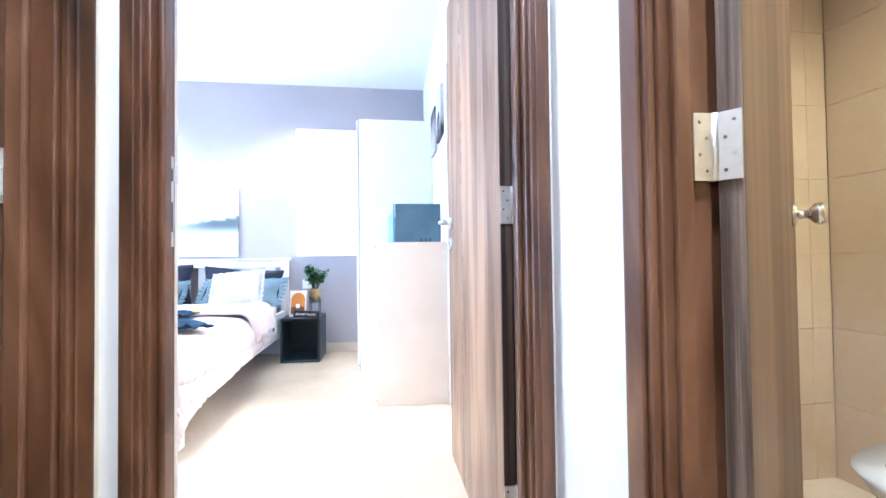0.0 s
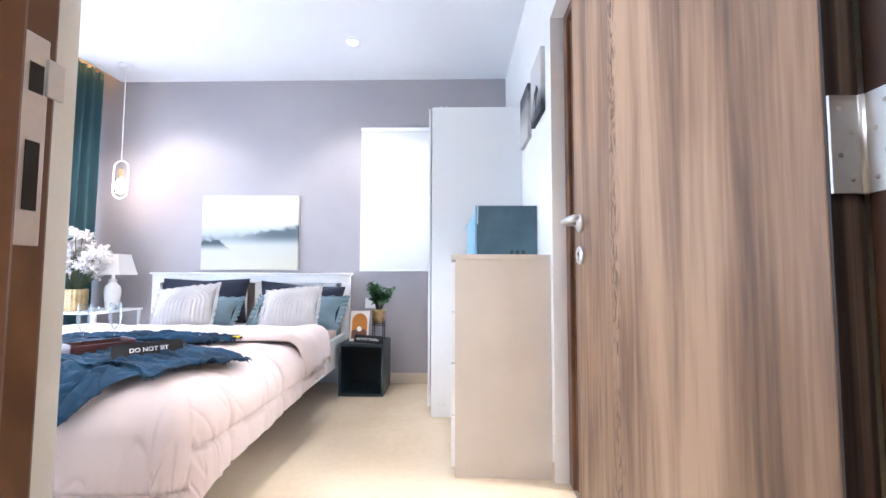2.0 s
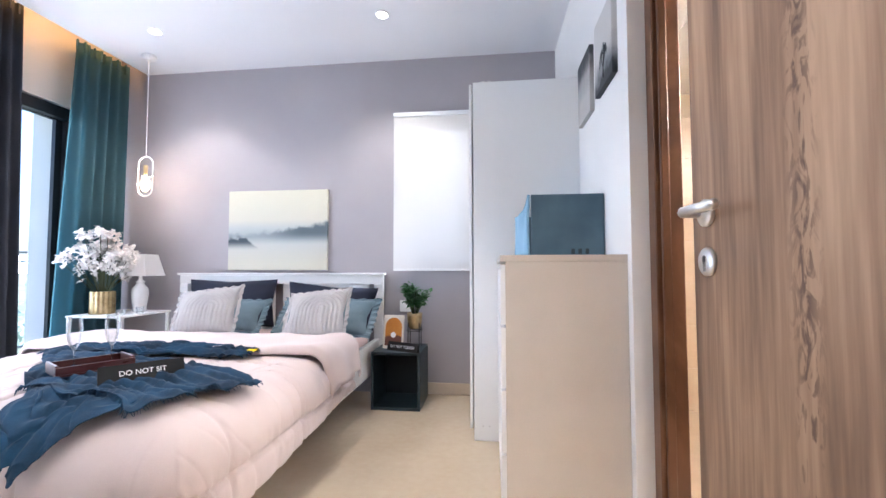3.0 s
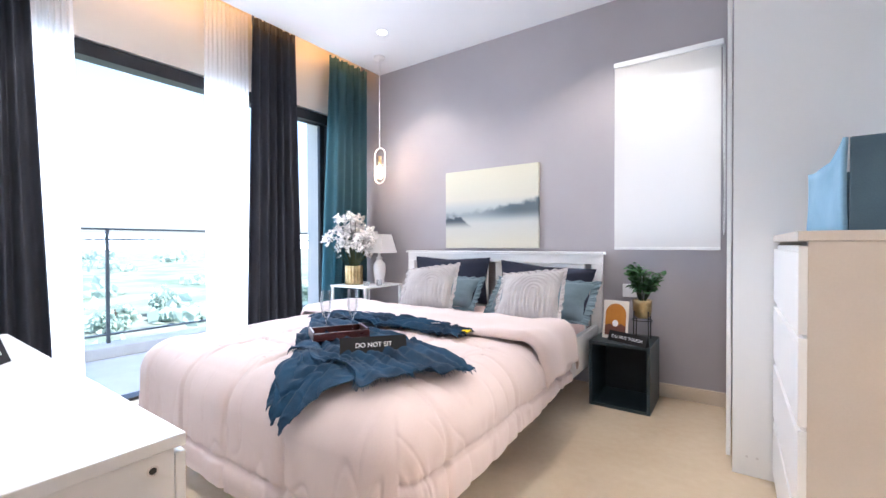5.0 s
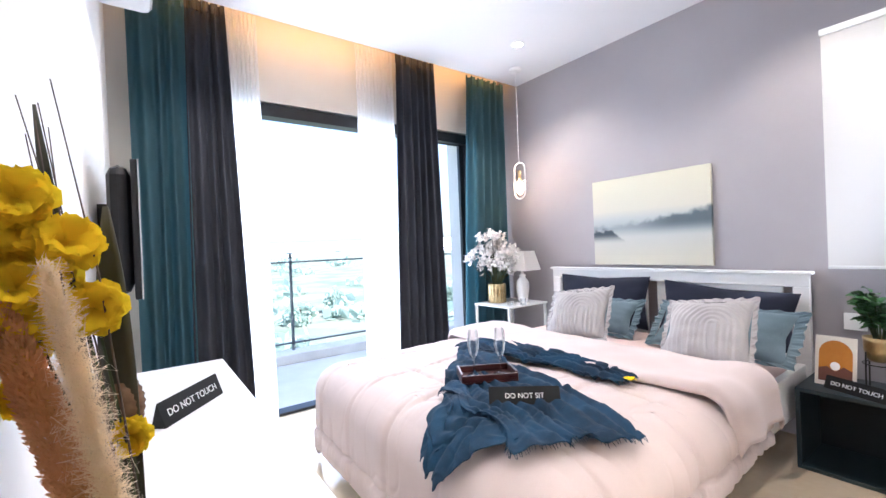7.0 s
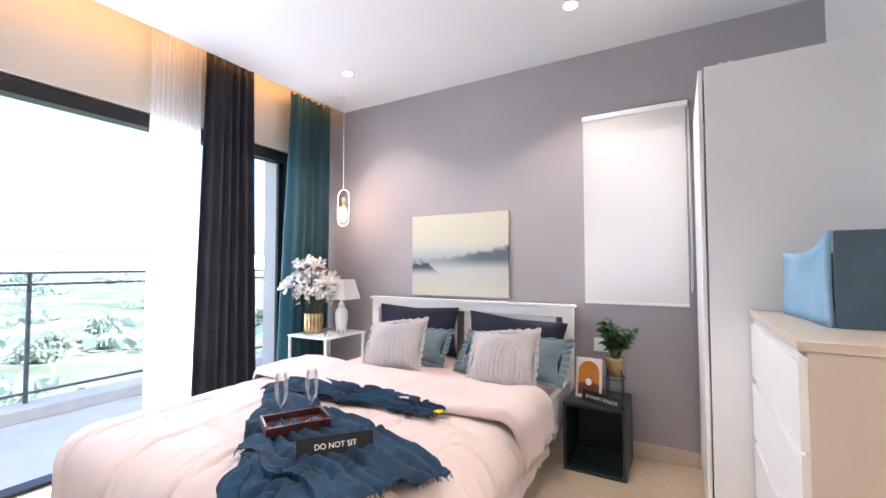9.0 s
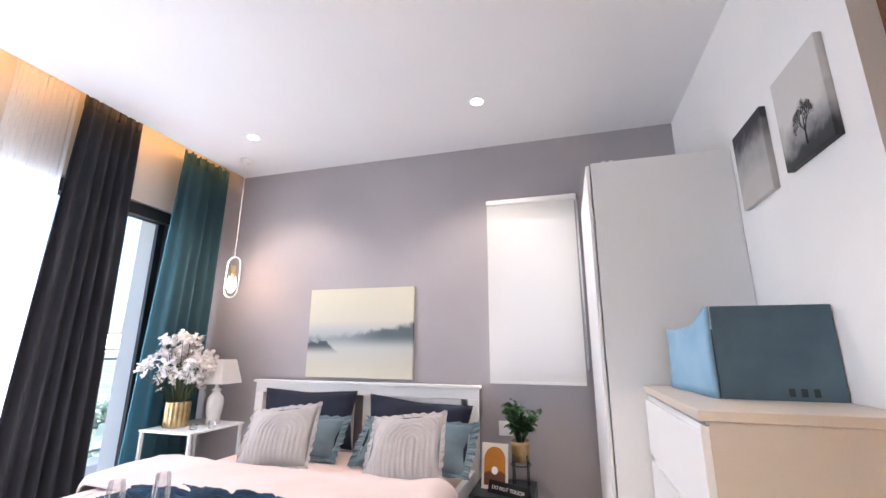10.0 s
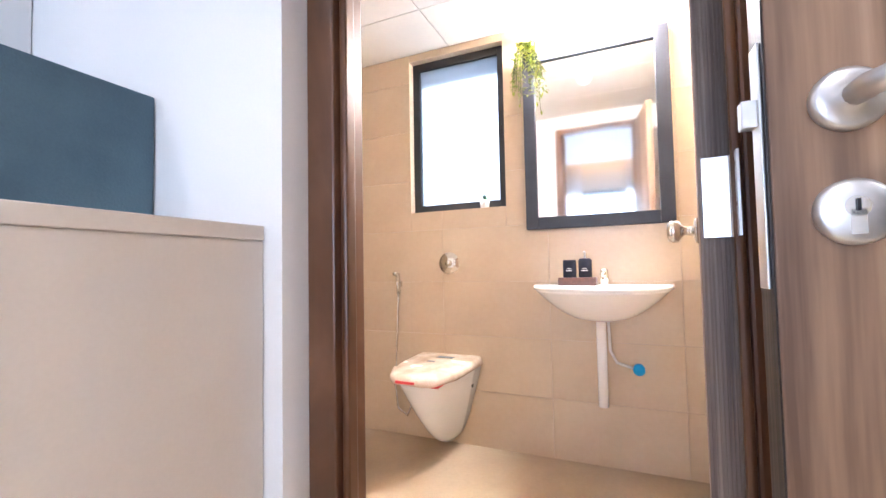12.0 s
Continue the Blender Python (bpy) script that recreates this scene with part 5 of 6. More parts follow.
# fittings for all four, the added front pair too
for sx, sy in SPOTS:
    dl = thing("downlight", (sx, sy, 2.6), "small round recessed ceiling downlight, lit; the front pair is added", "ceiling light", "ceiling downlights")
    part("ring", lathe(bmesh.new(), [(0.036, -0.001), (0.046, -0.001), (0.046, -0.004), (0.036, -0.006)], 32), M["lacquer"], dl, "", True)
    part("lens", rod(bmesh.new(), (0, 0, -0.008), (0, 0, -0.001), 0.036, seg=28), M["disc"], dl, "glowing lens")


def seascape():
    """A canvas print: pale sky, a band of misty dark hills and their reflection."""
    m = bpy.data.materials.new("misty_lake_print")
    m.use_nodes = True
    n, l = m.node_tree.nodes, m.node_tree.links
    b = n["Principled BSDF"]
    co, sep, ns_ = n.new("ShaderNodeTexCoord"), n.new("ShaderNodeSeparateXYZ"), n.new("ShaderNodeTexNoise")
    l.new(co.outputs["Object"], sep.inputs[0])
    l.new(co.outputs["Object"], ns_.inputs["Vector"])
    ns_.inputs["Scale"].default_value, ns_.inputs["Detail"].default_value = 13, 6

    def calc(kind, p, q):
        nd = n.new("ShaderNodeMath")
        nd.operation = kind
        for k, v in enumerate((p, q)):
            if isinstance(v, (int, float)):
                nd.inputs[k].default_value = v
            else:
                l.new(v, nd.inputs[k])
        return nd.outputs[0]

    def ease(v, lo, hi):
        nd = n.new("ShaderNodeMapRange")
        nd.interpolation_type = "SMOOTHSTEP"
        nd.inputs["From Min"].default_value, nd.inputs["From Max"].default_value = lo, hi
        l.new(v, nd.inputs["Value"])
        return nd.outputs[0]

    def over(under, color, mask):
        nd = n.new("ShaderNodeMixRGB")
        l.new(mask, nd.inputs[0])
        l.new(under, nd.inputs[1])
        nd.inputs[2].default_value = (*color, 1)
        return nd.outputs[0]
    x, z, rough = sep.outputs["X"], sep.outputs["Z"], calc("MULTIPLY", ns_.outputs[0], 0.12)
    rp = n.new("ShaderNodeValToRGB")
    l.new(z, rp.inputs[0])
    e = rp.color_ramp.elements
    e[0].position, e[0].color = 0.05, (0.56, 0.54, 0.44, 1)
    e[1].position, e[1].color = 0.60, (0.62, 0.60, 0.47, 1)
    for pos, c in ((0.20, (0.50, 0.51, 0.47)), (0.27, (0.34, 0.38, 0.39)), (0.34, (0.45, 0.48, 0.46)), (0.40, (0.59, 0.57, 0.47))):
        e.new(pos).color = (*c, 1)
    far_top = calc("ADD", calc("MULTIPLY", ease(x, -0.25, 0.42), 0.085), calc("ADD", rough, 0.237))
    far = calc("MULTIPLY", ease(calc("SUBTRACT", far_top, z), -0.01, 0.035), ease(z, 0.205, 0.30))
    xx = calc("ADD", x, 0.34)
    near_top = calc("ADD", calc("SUBTRACT", 0.212, calc("MULTIPLY", calc("MULTIPLY", xx, xx), 3.2)), rough)
    near_hill = calc("MULTIPLY", ease(calc("SUBTRACT", near_top, z), -0.008, 0.020), ease(z, 0.155, 0.235))
    far = calc("MULTIPLY", far, calc("ADD", 0.35, calc("MULTIPLY", ease(x, -0.18, 0.22), 0.65)))
    out = over(over(rp.outputs[0], (0.085, 0.115, 0.130), far), (0.05, 0.072, 0.088), near_hill)
    l.new(out, b.inputs["Base Color"])
    b.inputs["Roughness"].default_value = 0.7
    return m


cv = thing("canvas_print", (-1.742, 8.875, 0.937), "unframed canvas print of a misty lake above the headboard", "canvas print")
part("canvas", boxes((-0.418, 0.418, -0.0, 0.025, 0.0, 0.64), r=0.003), seascape(), cv)


def photo(dark_top):
    m = bpy.data.materials.new("grey_photo_print")
    m.use_nodes = True
    n, l = m.node_tree.nodes, m.node_tree.links
    b = n["Principled BSDF"]
    co, sep, ns_ = n.new("ShaderNodeTexCoord"), n.new("ShaderNodeSeparateXYZ"), n.new("ShaderNodeTexNoise")
    l.new(co.outputs["Object"], sep.inputs[0])
    l.new(co.outputs["Object"], ns_.inputs["Vector"])
    ns_.inputs["Scale"].default_value, ns_.inputs["Detail"].default_value = 14, 8
    ad = n.new("ShaderNodeMath")
    ad.operation = "MULTIPLY_ADD"
    ad.inputs[1].default_value = 0.16
    l.new(ns_.outputs[0], ad.inputs[0])
    l.new(sep.outputs["Z"], ad.inputs[2])
    rp = n.new("ShaderNodeValToRGB")
    mr = n.new("ShaderNodeMapRange")
    mr.inputs["From Min"].default_value, mr.inputs["From Max"].default_value = 0.05, 0.42
    l.new(ad.outputs[0], mr.inputs["Value"])
    l.new(mr.outputs[0], rp.inputs[0])
    e = rp.color_ramp.elements
    if dark_top:
        e[0].position, e[0].color = 0.30, (0.45, 0.43, 0.40, 1)
        e[1].position, e[1].color = 0.85, (0.035, 0.035, 0.04, 1)
        x = e.new(0.60)
        x.color = (0.30, 0.29, 0.28, 1)
    else:
        e[0].position, e[0].color = 0.16, (0.03, 0.032, 0.035, 1)
        e[1].position, e[1].color = 0.50, (0.55, 0.53, 0.50, 1)
        x = e.new(0.27)
        x.color = (0.22, 0.22, 0.22, 1)
    l.new(rp.outputs[0], b.inputs["Base Color"])
    b.inputs["Roughness"].default_value = 0.6
    return m


for y0, y1, z0, z1, top, lab in ((7.735, 7.995, 1.695, 2.015, True, "small canvas photo of a dark sky over a pale field"), (7.37, 7.635, 1.707, 2.03, False, "small canvas photo of a bare tree in mist")):
    cp = thing("photo_canvas", (XE, (y0 + y1) / 2, z0), lab, "canvas print", "photo canvases on the wall")
    h = (y1 - y0) / 2
    part("canvas", boxes((-0.022, 0.0, -h, h, 0, z1 - z0), r=0.002), photo(top), cp)
    if not top:
        bm = bmesh.new()
        rnd = random.Random(3)

        def grow(p, d, ln, r, depth):
            q = p + d * ln
            rod(bm, p, q, r, r * 0.7, 4)
            if depth:
                for s in (-1, 0, 1):
                    if rnd.random() < 0.9:
                        a = s * rnd.uniform(0.35, 0.75)
                        nd = Vector((0, d.y * math.cos(a) - d.z * math.sin(a), d.y * math.sin(a) + d.z * math.cos(a)))
                        grow(q, nd, ln * rnd.uniform(0.62, 0.8), r * 0.65, depth - 1)
        grow(Vector((-0.0225, -0.01, 0.035)), Vector((0, 0, 1)), 0.042, 0.0038, 6)
        part("tree_drawing", bm, M["black"], cp)

# console under the television
co_ = thing("console", (-1.745, 5.90, 0), "low white lacquered drawer console along the foot wall", "console")
part("top", boxes((-0.765, 0.765, 0, 0.40, 0.596, 0.62), r=0.002), M["lacquer"], co_)
part("side_panel", boxes((0.745, 0.763, 0.0, 0.380, 0, 0.596), r=0.001), M["lacquer"], co_)
part("side_panel", boxes((-0.763, -0.745, 0.0, 0.380, 0, 0.596), r=0.001), M["lacquer"], co_)
part("back", boxes((-0.745, 0.745, 0.0, 0.015, 0.05, 0.596)), M["lacquer"], co_)
for i in range(2):
    for j in range(2):
        part("drawer_front", boxes((-0.76 + i * 0.762, -0.002 + i * 0.762, 0.383, 0.401, 0.04 + j * 0.28, 0.30 + j * 0.285), r=0.0015), M["lacquer"], co_)
part("screw_cap", rod(bmesh.new(), (0.762, 0.345, 0.570), (0.7645, 0.345, 0.570), 0.0095, seg=18), M["steel"], co_, "steel cam screw")
part("screw_slot", rod(bmesh.new(), (0.7646, 0.345, 0.570), (0.7650, 0.345, 0.570), 0.0062, seg=14), M["black"], co_)

tv = thing("television", (-2.30, 5.87, 0.99), "black flat-panel television on a wall bracket above the console", "television")
part("panel", boxes((-0.40, 0.40, 0.105, 0.123, 0.0, 0.46), r=0.005), M["black"], tv)
part("back_cover", boxes((-0.385, 0.385, 0.040, 0.104, 0.015, 0.445), r=0.035), M["black"], tv)
part("edge_trim", boxes((-0.401, 0.401, 0.124, 0.128, 0.0, 0.46), r=0.001), M["steel"], tv, "thin silver edge trim")
part("bracket", boxes((-0.12, 0.12, 0.0, 0.039, 0.12, 0.34), r=0.003), M["black"], tv)
ac = thing("air_conditioner", (-2.05, 5.87, 2.20), "white split air conditioner high on the foot wall", "air conditioner")
part("body", boxes((-0.42, 0.42, 0, 0.20, 0, 0.28), r=0.03), M["lacquer"], ac, "", True)
part("vent", boxes((-0.38, 0.38, 0.12, 0.202, 0.012, 0.05), r=0.004), M["steel"], ac)

so = thing("wall_socket", (-0.70, YN, 0.66), "white wall socket plate beside the headboard", "wall socket")
part("plate", boxes((-0.043, 0.043, -0.010, 0.0, -0.043, 0.043), r=0.003), M["lacquer"], so)
part("switch", boxes((-0.02, 0.02, -0.0125, -0.0105, -0.025, 0.025), r=0.001), M["lacquer"], so)
yp = thing("fallen_petals", (-1.10, 7.50, BZ + 0.062), "small yellow silk petals lying on the duvet", "petals")
bm = bmesh.new()
rq = random.Random(2)
for k in range(5):
    a = k * 1.3
    leafy(bm, (0.006 * math.cos(a), 0.006 * math.sin(a), 0.004), (0.026 * math.cos(a), 0.026 * math.sin(a), 0.010), 0.010, rq)
part("petal", bm, M["yellow"], yp, "", True)

# tray and glasses
ty = thing("serving_tray", (-1.49, 7.11, BZ + 0.072), "dark mahogany serving tray on the blue throw", "tray", rz=60)
part("base", boxes((-0.112, 0.112, -0.074, 0.074, 0, 0.006)), M["mahogany"], ty)
for nm, row in (("rim", (-0.112, 0.112, -0.074, -0.066, 0.006, 0.032)), ("rim", (-0.112, 0.112, 0.066, 0.074, 0.006, 0.032)), ("rim", (-0.112, -0.104, -0.066, 0.066, 0.006, 0.038)), ("rim", (0.104, 0.112, -0.066, 0.066, 0.006, 0.038))):
    part(nm, boxes(row, r=0.0015), M["mahogany"], ty)
for gx, gy in ((-1.525, 7.075), (-1.47, 7.17)):
    gl = thing("champagne_flute", (gx, gy, BZ + 0.0785), "clear stemmed champagne flute standing in the tray", "champagne flute", "flutes in the tray")
    part("bowl", lathe(bmesh.new(), [(0.003, 0.068), (0.012, 0.078), (0.019, 0.096), (0.0235, 0.120), (0.024, 0.142), (0.0215, 0.168), (0.0195, 0.186)], 28, shut=False), M["crystal"], gl, "", True)
    part("stem", lathe(bmesh.new(), [(0.006, 0.003), (0.003, 0.012), (0.0026, 0.055), (0.0045, 0.068), (0.0045, 0.072)], 12), M["crystal"], gl, "", True)
    part("foot", lathe(bmesh.new(), [(0, 0), (0.030, 0), (0.030, 0.0015), (0.004, 0.005), (0, 0.005)], 24), M["crystal"], gl, "", True)


TX = 2.13
wc = thing("wall_hung_toilet", (TX - 0.01, 7.66, 0.0), "white wall-hung toilet, its lid still wrapped in cream plastic", "toilet")
rows = []


def bowl(bm, z0, z1, steps, x_front, width, power=0.75, rumple=0.0):
    prev = None
    for k in range(steps + 1):
        f = k / steps
        z = z0 + (z1 - z0) * f
        xf, w = -x_front(f), width(f)
        ring = []
        for i in range(20):
            a = math.pi * i / 19 - math.pi / 2
            p = Vector((xf * max(0.0, math.cos(a)) ** power, w * math.copysign(abs(math.sin(a)) ** (power + 0.25), math.sin(a)), z))
            ring.append(bm.verts.new(p + Vector((0, 1, 1)) * rumple * noise.noise(p * 28)))
        if prev:
            for i in range(19):
                bm.faces.new((prev[i], prev[i + 1], ring[i + 1], ring[i]))
            bm.faces.new((prev[19], prev[0], ring[0], ring[19]))
        else:
            bm.faces.new(ring[::-1])
        prev = ring
    bm.faces.new(prev)
    return bm


part("bowl", bowl(bmesh.new(), -0.01, 0.385, 14, lambda f: 0.13 + 0.37 * f ** 0.75, lambda f: 0.045 + 0.135 * f ** 0.7), M["ceramic"], wc, "", True)
part("lid", bowl(bmesh.new(), 0.385, 0.430, 4, lambda f: 0.51 - 0.025 * f ** 4, lambda f: 0.187 - 0.014 * f ** 4, 0.5, 0.010), M["wrap"], wc, "cream plastic wrapped seat and lid", True)
for row in ((-0.47, -0.40, -0.13, -0.09, 0.375, 0.384), (-0.5105, -0.500, -0.03, 0.07, 0.393, 0.405)):
    part("tape", boxes(row, r=0.001), M["red"], wc, "red tape")
for row in ((-0.13, -0.09, -0.06, 0.03, 0.4355, 0.4365), (-0.23, -0.21, 0.0, 0.04, 0.4355, 0.4365)):
    part("label_bar", boxes(row), M["dteal"], wc, "printed label on the wrap")
part("side_cap", rod(bmesh.new(), (-0.08, -0.150, 0.30), (-0.08, -0.157, 0.30), 0.020, seg=20), M["black"], wc, "", True)

ba = thing("wash_basin", (TX - 0.01, 6.85, 0.0), "white ceramic wall-hung half-round wash basin", "wash basin")
part("bowl", bowl(bmesh.new(), 0.66, 0.81, 12, lambda f: 0.16 + 0.28 * f ** 0.6, lambda f: 0.08 + 0.225 * f ** 0.6), M["ceramic"], ba, "", True)
part("rim", bowl(bmesh.new(), 0.81, 0.826, 2, lambda f: 0.445, lambda f: 0.31), M["ceramic"], ba, "", True)
part("waste_pipe", tube(bmesh.new(), [(-0.13, 0.0, 0.66), (-0.13, 0, 0.27)], 0.022, 16), M["ceramic"], ba, "", True)
part("supply_hose", tube(bmesh.new(), [(-0.10, -0.03, 0.66), (-0.09, -0.035, 0.52), (-0.06, -0.06, 0.46), (-0.01, -0.14, 0.423)], 0.007, 8), M["ceramic"], ba, "braided supply hose", True)
part("valve_cap", rod(bmesh.new(), (-0.03, -0.155, 0.423), (0.0, -0.155, 0.423), 0.026, seg=20), M["bluecap"], ba, "bright blue plastic valve cap", True)
part("tap", tube(bmesh.new(), [(-0.09, -0.02, 0.826), (-0.09, -0.02, 0.90)], 0.018, 16), M["chrome"], ba, "chrome basin tap", True)
part("tap_spout", tube(bmesh.new(), [(-0.09, -0.02, 0.875), (-0.14, -0.02, 0.885), (-0.20, -0.02, 0.875)], 0.010, 12), M["chrome"], ba, "", True)

cd = thing("toiletry_caddy", (1.97, 6.945, 0.826), "walnut wooden block holding two dark bottles, on the basin", "caddy")
part("block", boxes((-0.035, 0.035, -0.085, 0.085, 0, 0.038), r=0.003), M["walnutbox"], cd)
for y, h, pump in ((0.035, 0.082, False), (-0.035, 0.088, True)):
    bo = thing("toiletry_bottle", (1.97, 6.945 + y, 0.864), "dark navy toiletry bottle with a small white label" + (" and pump" if pump else ""), "bottle", "bottles on the caddy")
    part("body", lathe(bmesh.new(), [(0, 0), (0.029, 0), (0.030, 0.004), (0.030, h - 0.008), (0.022 if pump else 0.028, h), (0, h)], 24), M["navy"], bo, "", True)
    part("label", boxes((-0.0315, -0.0295, -0.014, 0.014, 0.03, 0.034), (-0.0315, -0.0295, -0.010, 0.010, 0.040, 0.043)), M["letter"], bo)
    if pump:
        part("pump", tube(bmesh.new(), [(0, 0, h), (0, 0, h + 0.028), (-0.02, 0, h + 0.030)], 0.005, 8), M["steel"], bo, "", True)

mr_ = thing("wall_mirror", (TX - 0.012, 6.86, 1.11), "rectangular mirror in a wide black wooden frame, above the basin", "mirror")
W2, H2, F2 = 0.345, 0.94, 0.062
part("frame", boxes((-0.03, 0, -W2, -W2 + F2, 0, H2), (-0.03, 0, W2 - F2, W2, 0, H2), (-0.03, 0, -W2 + F2, W2 - F2, 0, F2), (-0.03, 0, -W2 + F2, W2 - F2, H2 - F2, H2), r=0.003), M["blackwood"], mr_)
part("glass", boxes((-0.016, -0.010, -W2 + F2, W2 - F2, F2, H2 - F2)), M["mirror"], mr_, "mirror glass")
mr_.rotation_euler = (0, 0, 0)

ml = thing("mirror_light", (TX, 6.86, 2.125), "glowing warm tube light above the mirror", "wall light")
part("bracket", boxes((-0.03, -0.012, -0.06, 0.06, -0.02, 0.02), r=0.003), M["steel"], ml)
part("tube", rod(bmesh.new(), (-0.05, -0.33, 0.02), (-0.05, 0.33, 0.02), 0.016, seg=16), M["tube"], ml, "glowing tube", True)

hp = thing("hanging_plant", (TX - 0.05, 7.17, 2.055), "trailing yellow green artificial plant draped over the mirror corner", "artificial plant")
rnd = random.Random(12)
bm, bs = bmesh.new(), bmesh.new()
for k in range(26):
    a = rnd.uniform(-1.6, 1.6)
    y, ln = rnd.uniform(-0.05, 0.06), rnd.uniform(0.08, 0.32)
    pts = [(0.0, y * 0.5, 0.0), (-0.03, y * 0.8, 0.03), (-0.045 + rnd.uniform(-0.02, 0.01), y * 1.2, -ln * 0.4), (-0.04 + rnd.uniform(-0.01, 0.01), y * 1.5, -ln)]
    tube(bs, pts, 0.0015, 4)
    for j in range(14):
        f = j / 13 * 2.99
        i = int(f)
        c = Vector(pts[i]).lerp(Vector(pts[i + 1]), f - i)
        d = Vector((rnd.uniform(-1, 0.2), rnd.uniform(-1, 1), rnd.uniform(-1, 0.2))).normalized()
        leafy(bm, c, c + d * 0.028, 0.006, rnd)
M["lime"] = surface("yellow_green_leaf", (0.16, 0.22, 0.02), (0.36, 0.38, 0.04), 0.5, 16)
part("leaves", bm, M["lime"], hp, "", True)
part("stem", bs, M["stem"], hp)

w3 = thing("window_3", (0, 0, 0), "small black-framed bathroom window with frosted glass", "window")
w3["kind"] = "structure"
fx = TX + 0.04
part("frame", boxes((fx, fx + 0.04, 7.32, 7.365, 1.25, 2.17), (fx, fx + 0.04, 7.855, 7.90, 1.25, 2.17), (fx, fx + 0.04, 7.365, 7.855, 1.25, 1.295), (fx, fx + 0.04, 7.365, 7.855, 2.125, 2.17), r=0.002), M["alu"], w3)
part("pane", boxes((fx + 0.017, fx + 0.023, 7.365, 7.855, 1.295, 2.125)), M["frost"], w3).visible_shadow = False
part("latch", boxes((fx - 0.012, fx, 7.335, 7.350, 1.66, 1.72), r=0.002), M["alu"], w3)
sp = thing("small_succulent", (TX - 0.005 + 0.03, 7.45, 1.25), "small succulent in a white pot on the window ledge", "potted plant")
part("pot", lathe(bmesh.new(), [(0, 0), (0.024, 0), (0.028, 0.045), (0.024, 0.045), (0, 0.04)], 20), M["ceramic"], sp, "", True)
bm = bmesh.new()
for k in range(22):
    a, e = rnd.uniform(0, 6.28), rnd.uniform(0.3, 1.4)
    leafy(bm, (0, 0, 0.04), (0.035 * math.cos(a) * math.cos(e), 0.035 * math.sin(a) * math.cos(e), 0.045 + 0.035 * math.sin(e)), 0.005, rnd)
part("leaves", bm, M["leaf"], sp)

fv = thing("flush_valve", (TX, 7.66, 0.945), "round chrome flush valve plate on the tiles", "flush valve")
part("plate", rod(bmesh.new(), (-0.012, 0, 0), (0, 0, 0), 0.062, 0.066, 32), M["chrome"], fv, "", True)
part("button", rod(bmesh.new(), (-0.030, 0, 0), (-0.012, 0, 0), 0.018, seg=20), M["chrome"], fv, "", True)
hs = thing("hand_spray", (TX, 7.985, 0.86), "chrome hand spray on a hook with a long hose", "hand spray")
part("head", tube(bmesh.new(), [(-0.075, 0.0, 0.03), (-0.035, 0, 0.025), (-0.03, 0, -0.03), (-0.03, 0, -0.09)], 0.013, 12), M["chrome"], hs, "", True)
part("holder", boxes((-0.03, 0, -0.014, 0.014, -0.05, -0.015), r=0.003), M["chrome"], hs)
part("hose", tube(bmesh.new(), [(-0.03, 0, -0.09), (-0.028, 0.012, -0.35), (-0.03, 0.03, -0.62), (-0.035, 0.01, -0.76), (-0.03, -0.05, -0.80), (-0.02, -0.08, -0.72), (-0.01, -0.07, -0.58)], 0.006, 8), M["chrome"], hs, "", True)
sm = thing("shower_mixer", (TX, 8.50, 0.935), "chrome wall shower mixer with a spout and hose", "shower mixer")
part("plate", rod(bmesh.new(), (-0.012, 0, 0), (0, 0, 0), 0.060, 0.064, 32, ), M["chrome"], sm, "", True)
part("lever", tube(bmesh.new(), [(-0.012, 0, 0), (-0.05, 0, 0), (-0.06, 0, -0.02), (-0.075, 0, -0.11)], 0.014, 12), M["chrome"], sm, "", True)
part("spout", tube(bmesh.new(), [(0, 0, -0.34), (-0.05, 0, -0.345), (-0.14, 0, -0.355)], 0.016, 12), M["chrome"], sm, "", True)
part("hose", tube(bmesh.new(), [(-0.03, 0.0, -0.36), (-0.03, -0.01, -0.6), (-0.025, -0.04, -0.85)], 0.007, 8), M["chrome"], sm, "", True)
sh = thing("ceiling_shower", (1.80, 8.42, 2.21), "round chrome ceiling shower head", "shower head")
part("arm", rod(bmesh.new(), (0, 0, -0.20), (0, 0, 0), 0.010, seg=10), M["chrome"], sh)
part("rose", rod(bmesh.new(), (0, 0, -0.225), (0, 0, -0.20), 0.055, 0.045, 24), M["black"], sh, "", True)
bc = thing("second_toilet", (1.86, 5.62, 0.0), "white ceramic toilet with a dark lid opening", "toilet")
part("bowl", bowl(bmesh.new(), 0.0, 0.34, 8, lambda f: 0.32 + 0.28 * f, lambda f: 0.10 + 0.09 * f), M["ceramic"], bc, "", True)
part("opening", bowl(bmesh.new(), 0.341, 0.343, 1, lambda f: 0.52, lambda f: 0.13), M["dteal"], bc, "dark bowl opening")


fa = thing("floor_vase", (-0.80, 6.02, 0.0), "grey floor vase with dried pampas, twigs and yellow silk flowers", "vase")
part("vase", lathe(bmesh.new(), [(0, 0), (0.07, 0), (0.085, 0.05), (0.08, 0.25), (0.05, 0.42), (0.04, 0.47), (0.035, 0.47), (0.04, 0.42), (0, 0.40)], 28), M["stone"], fa, "", True)
rnd = random.Random(17)


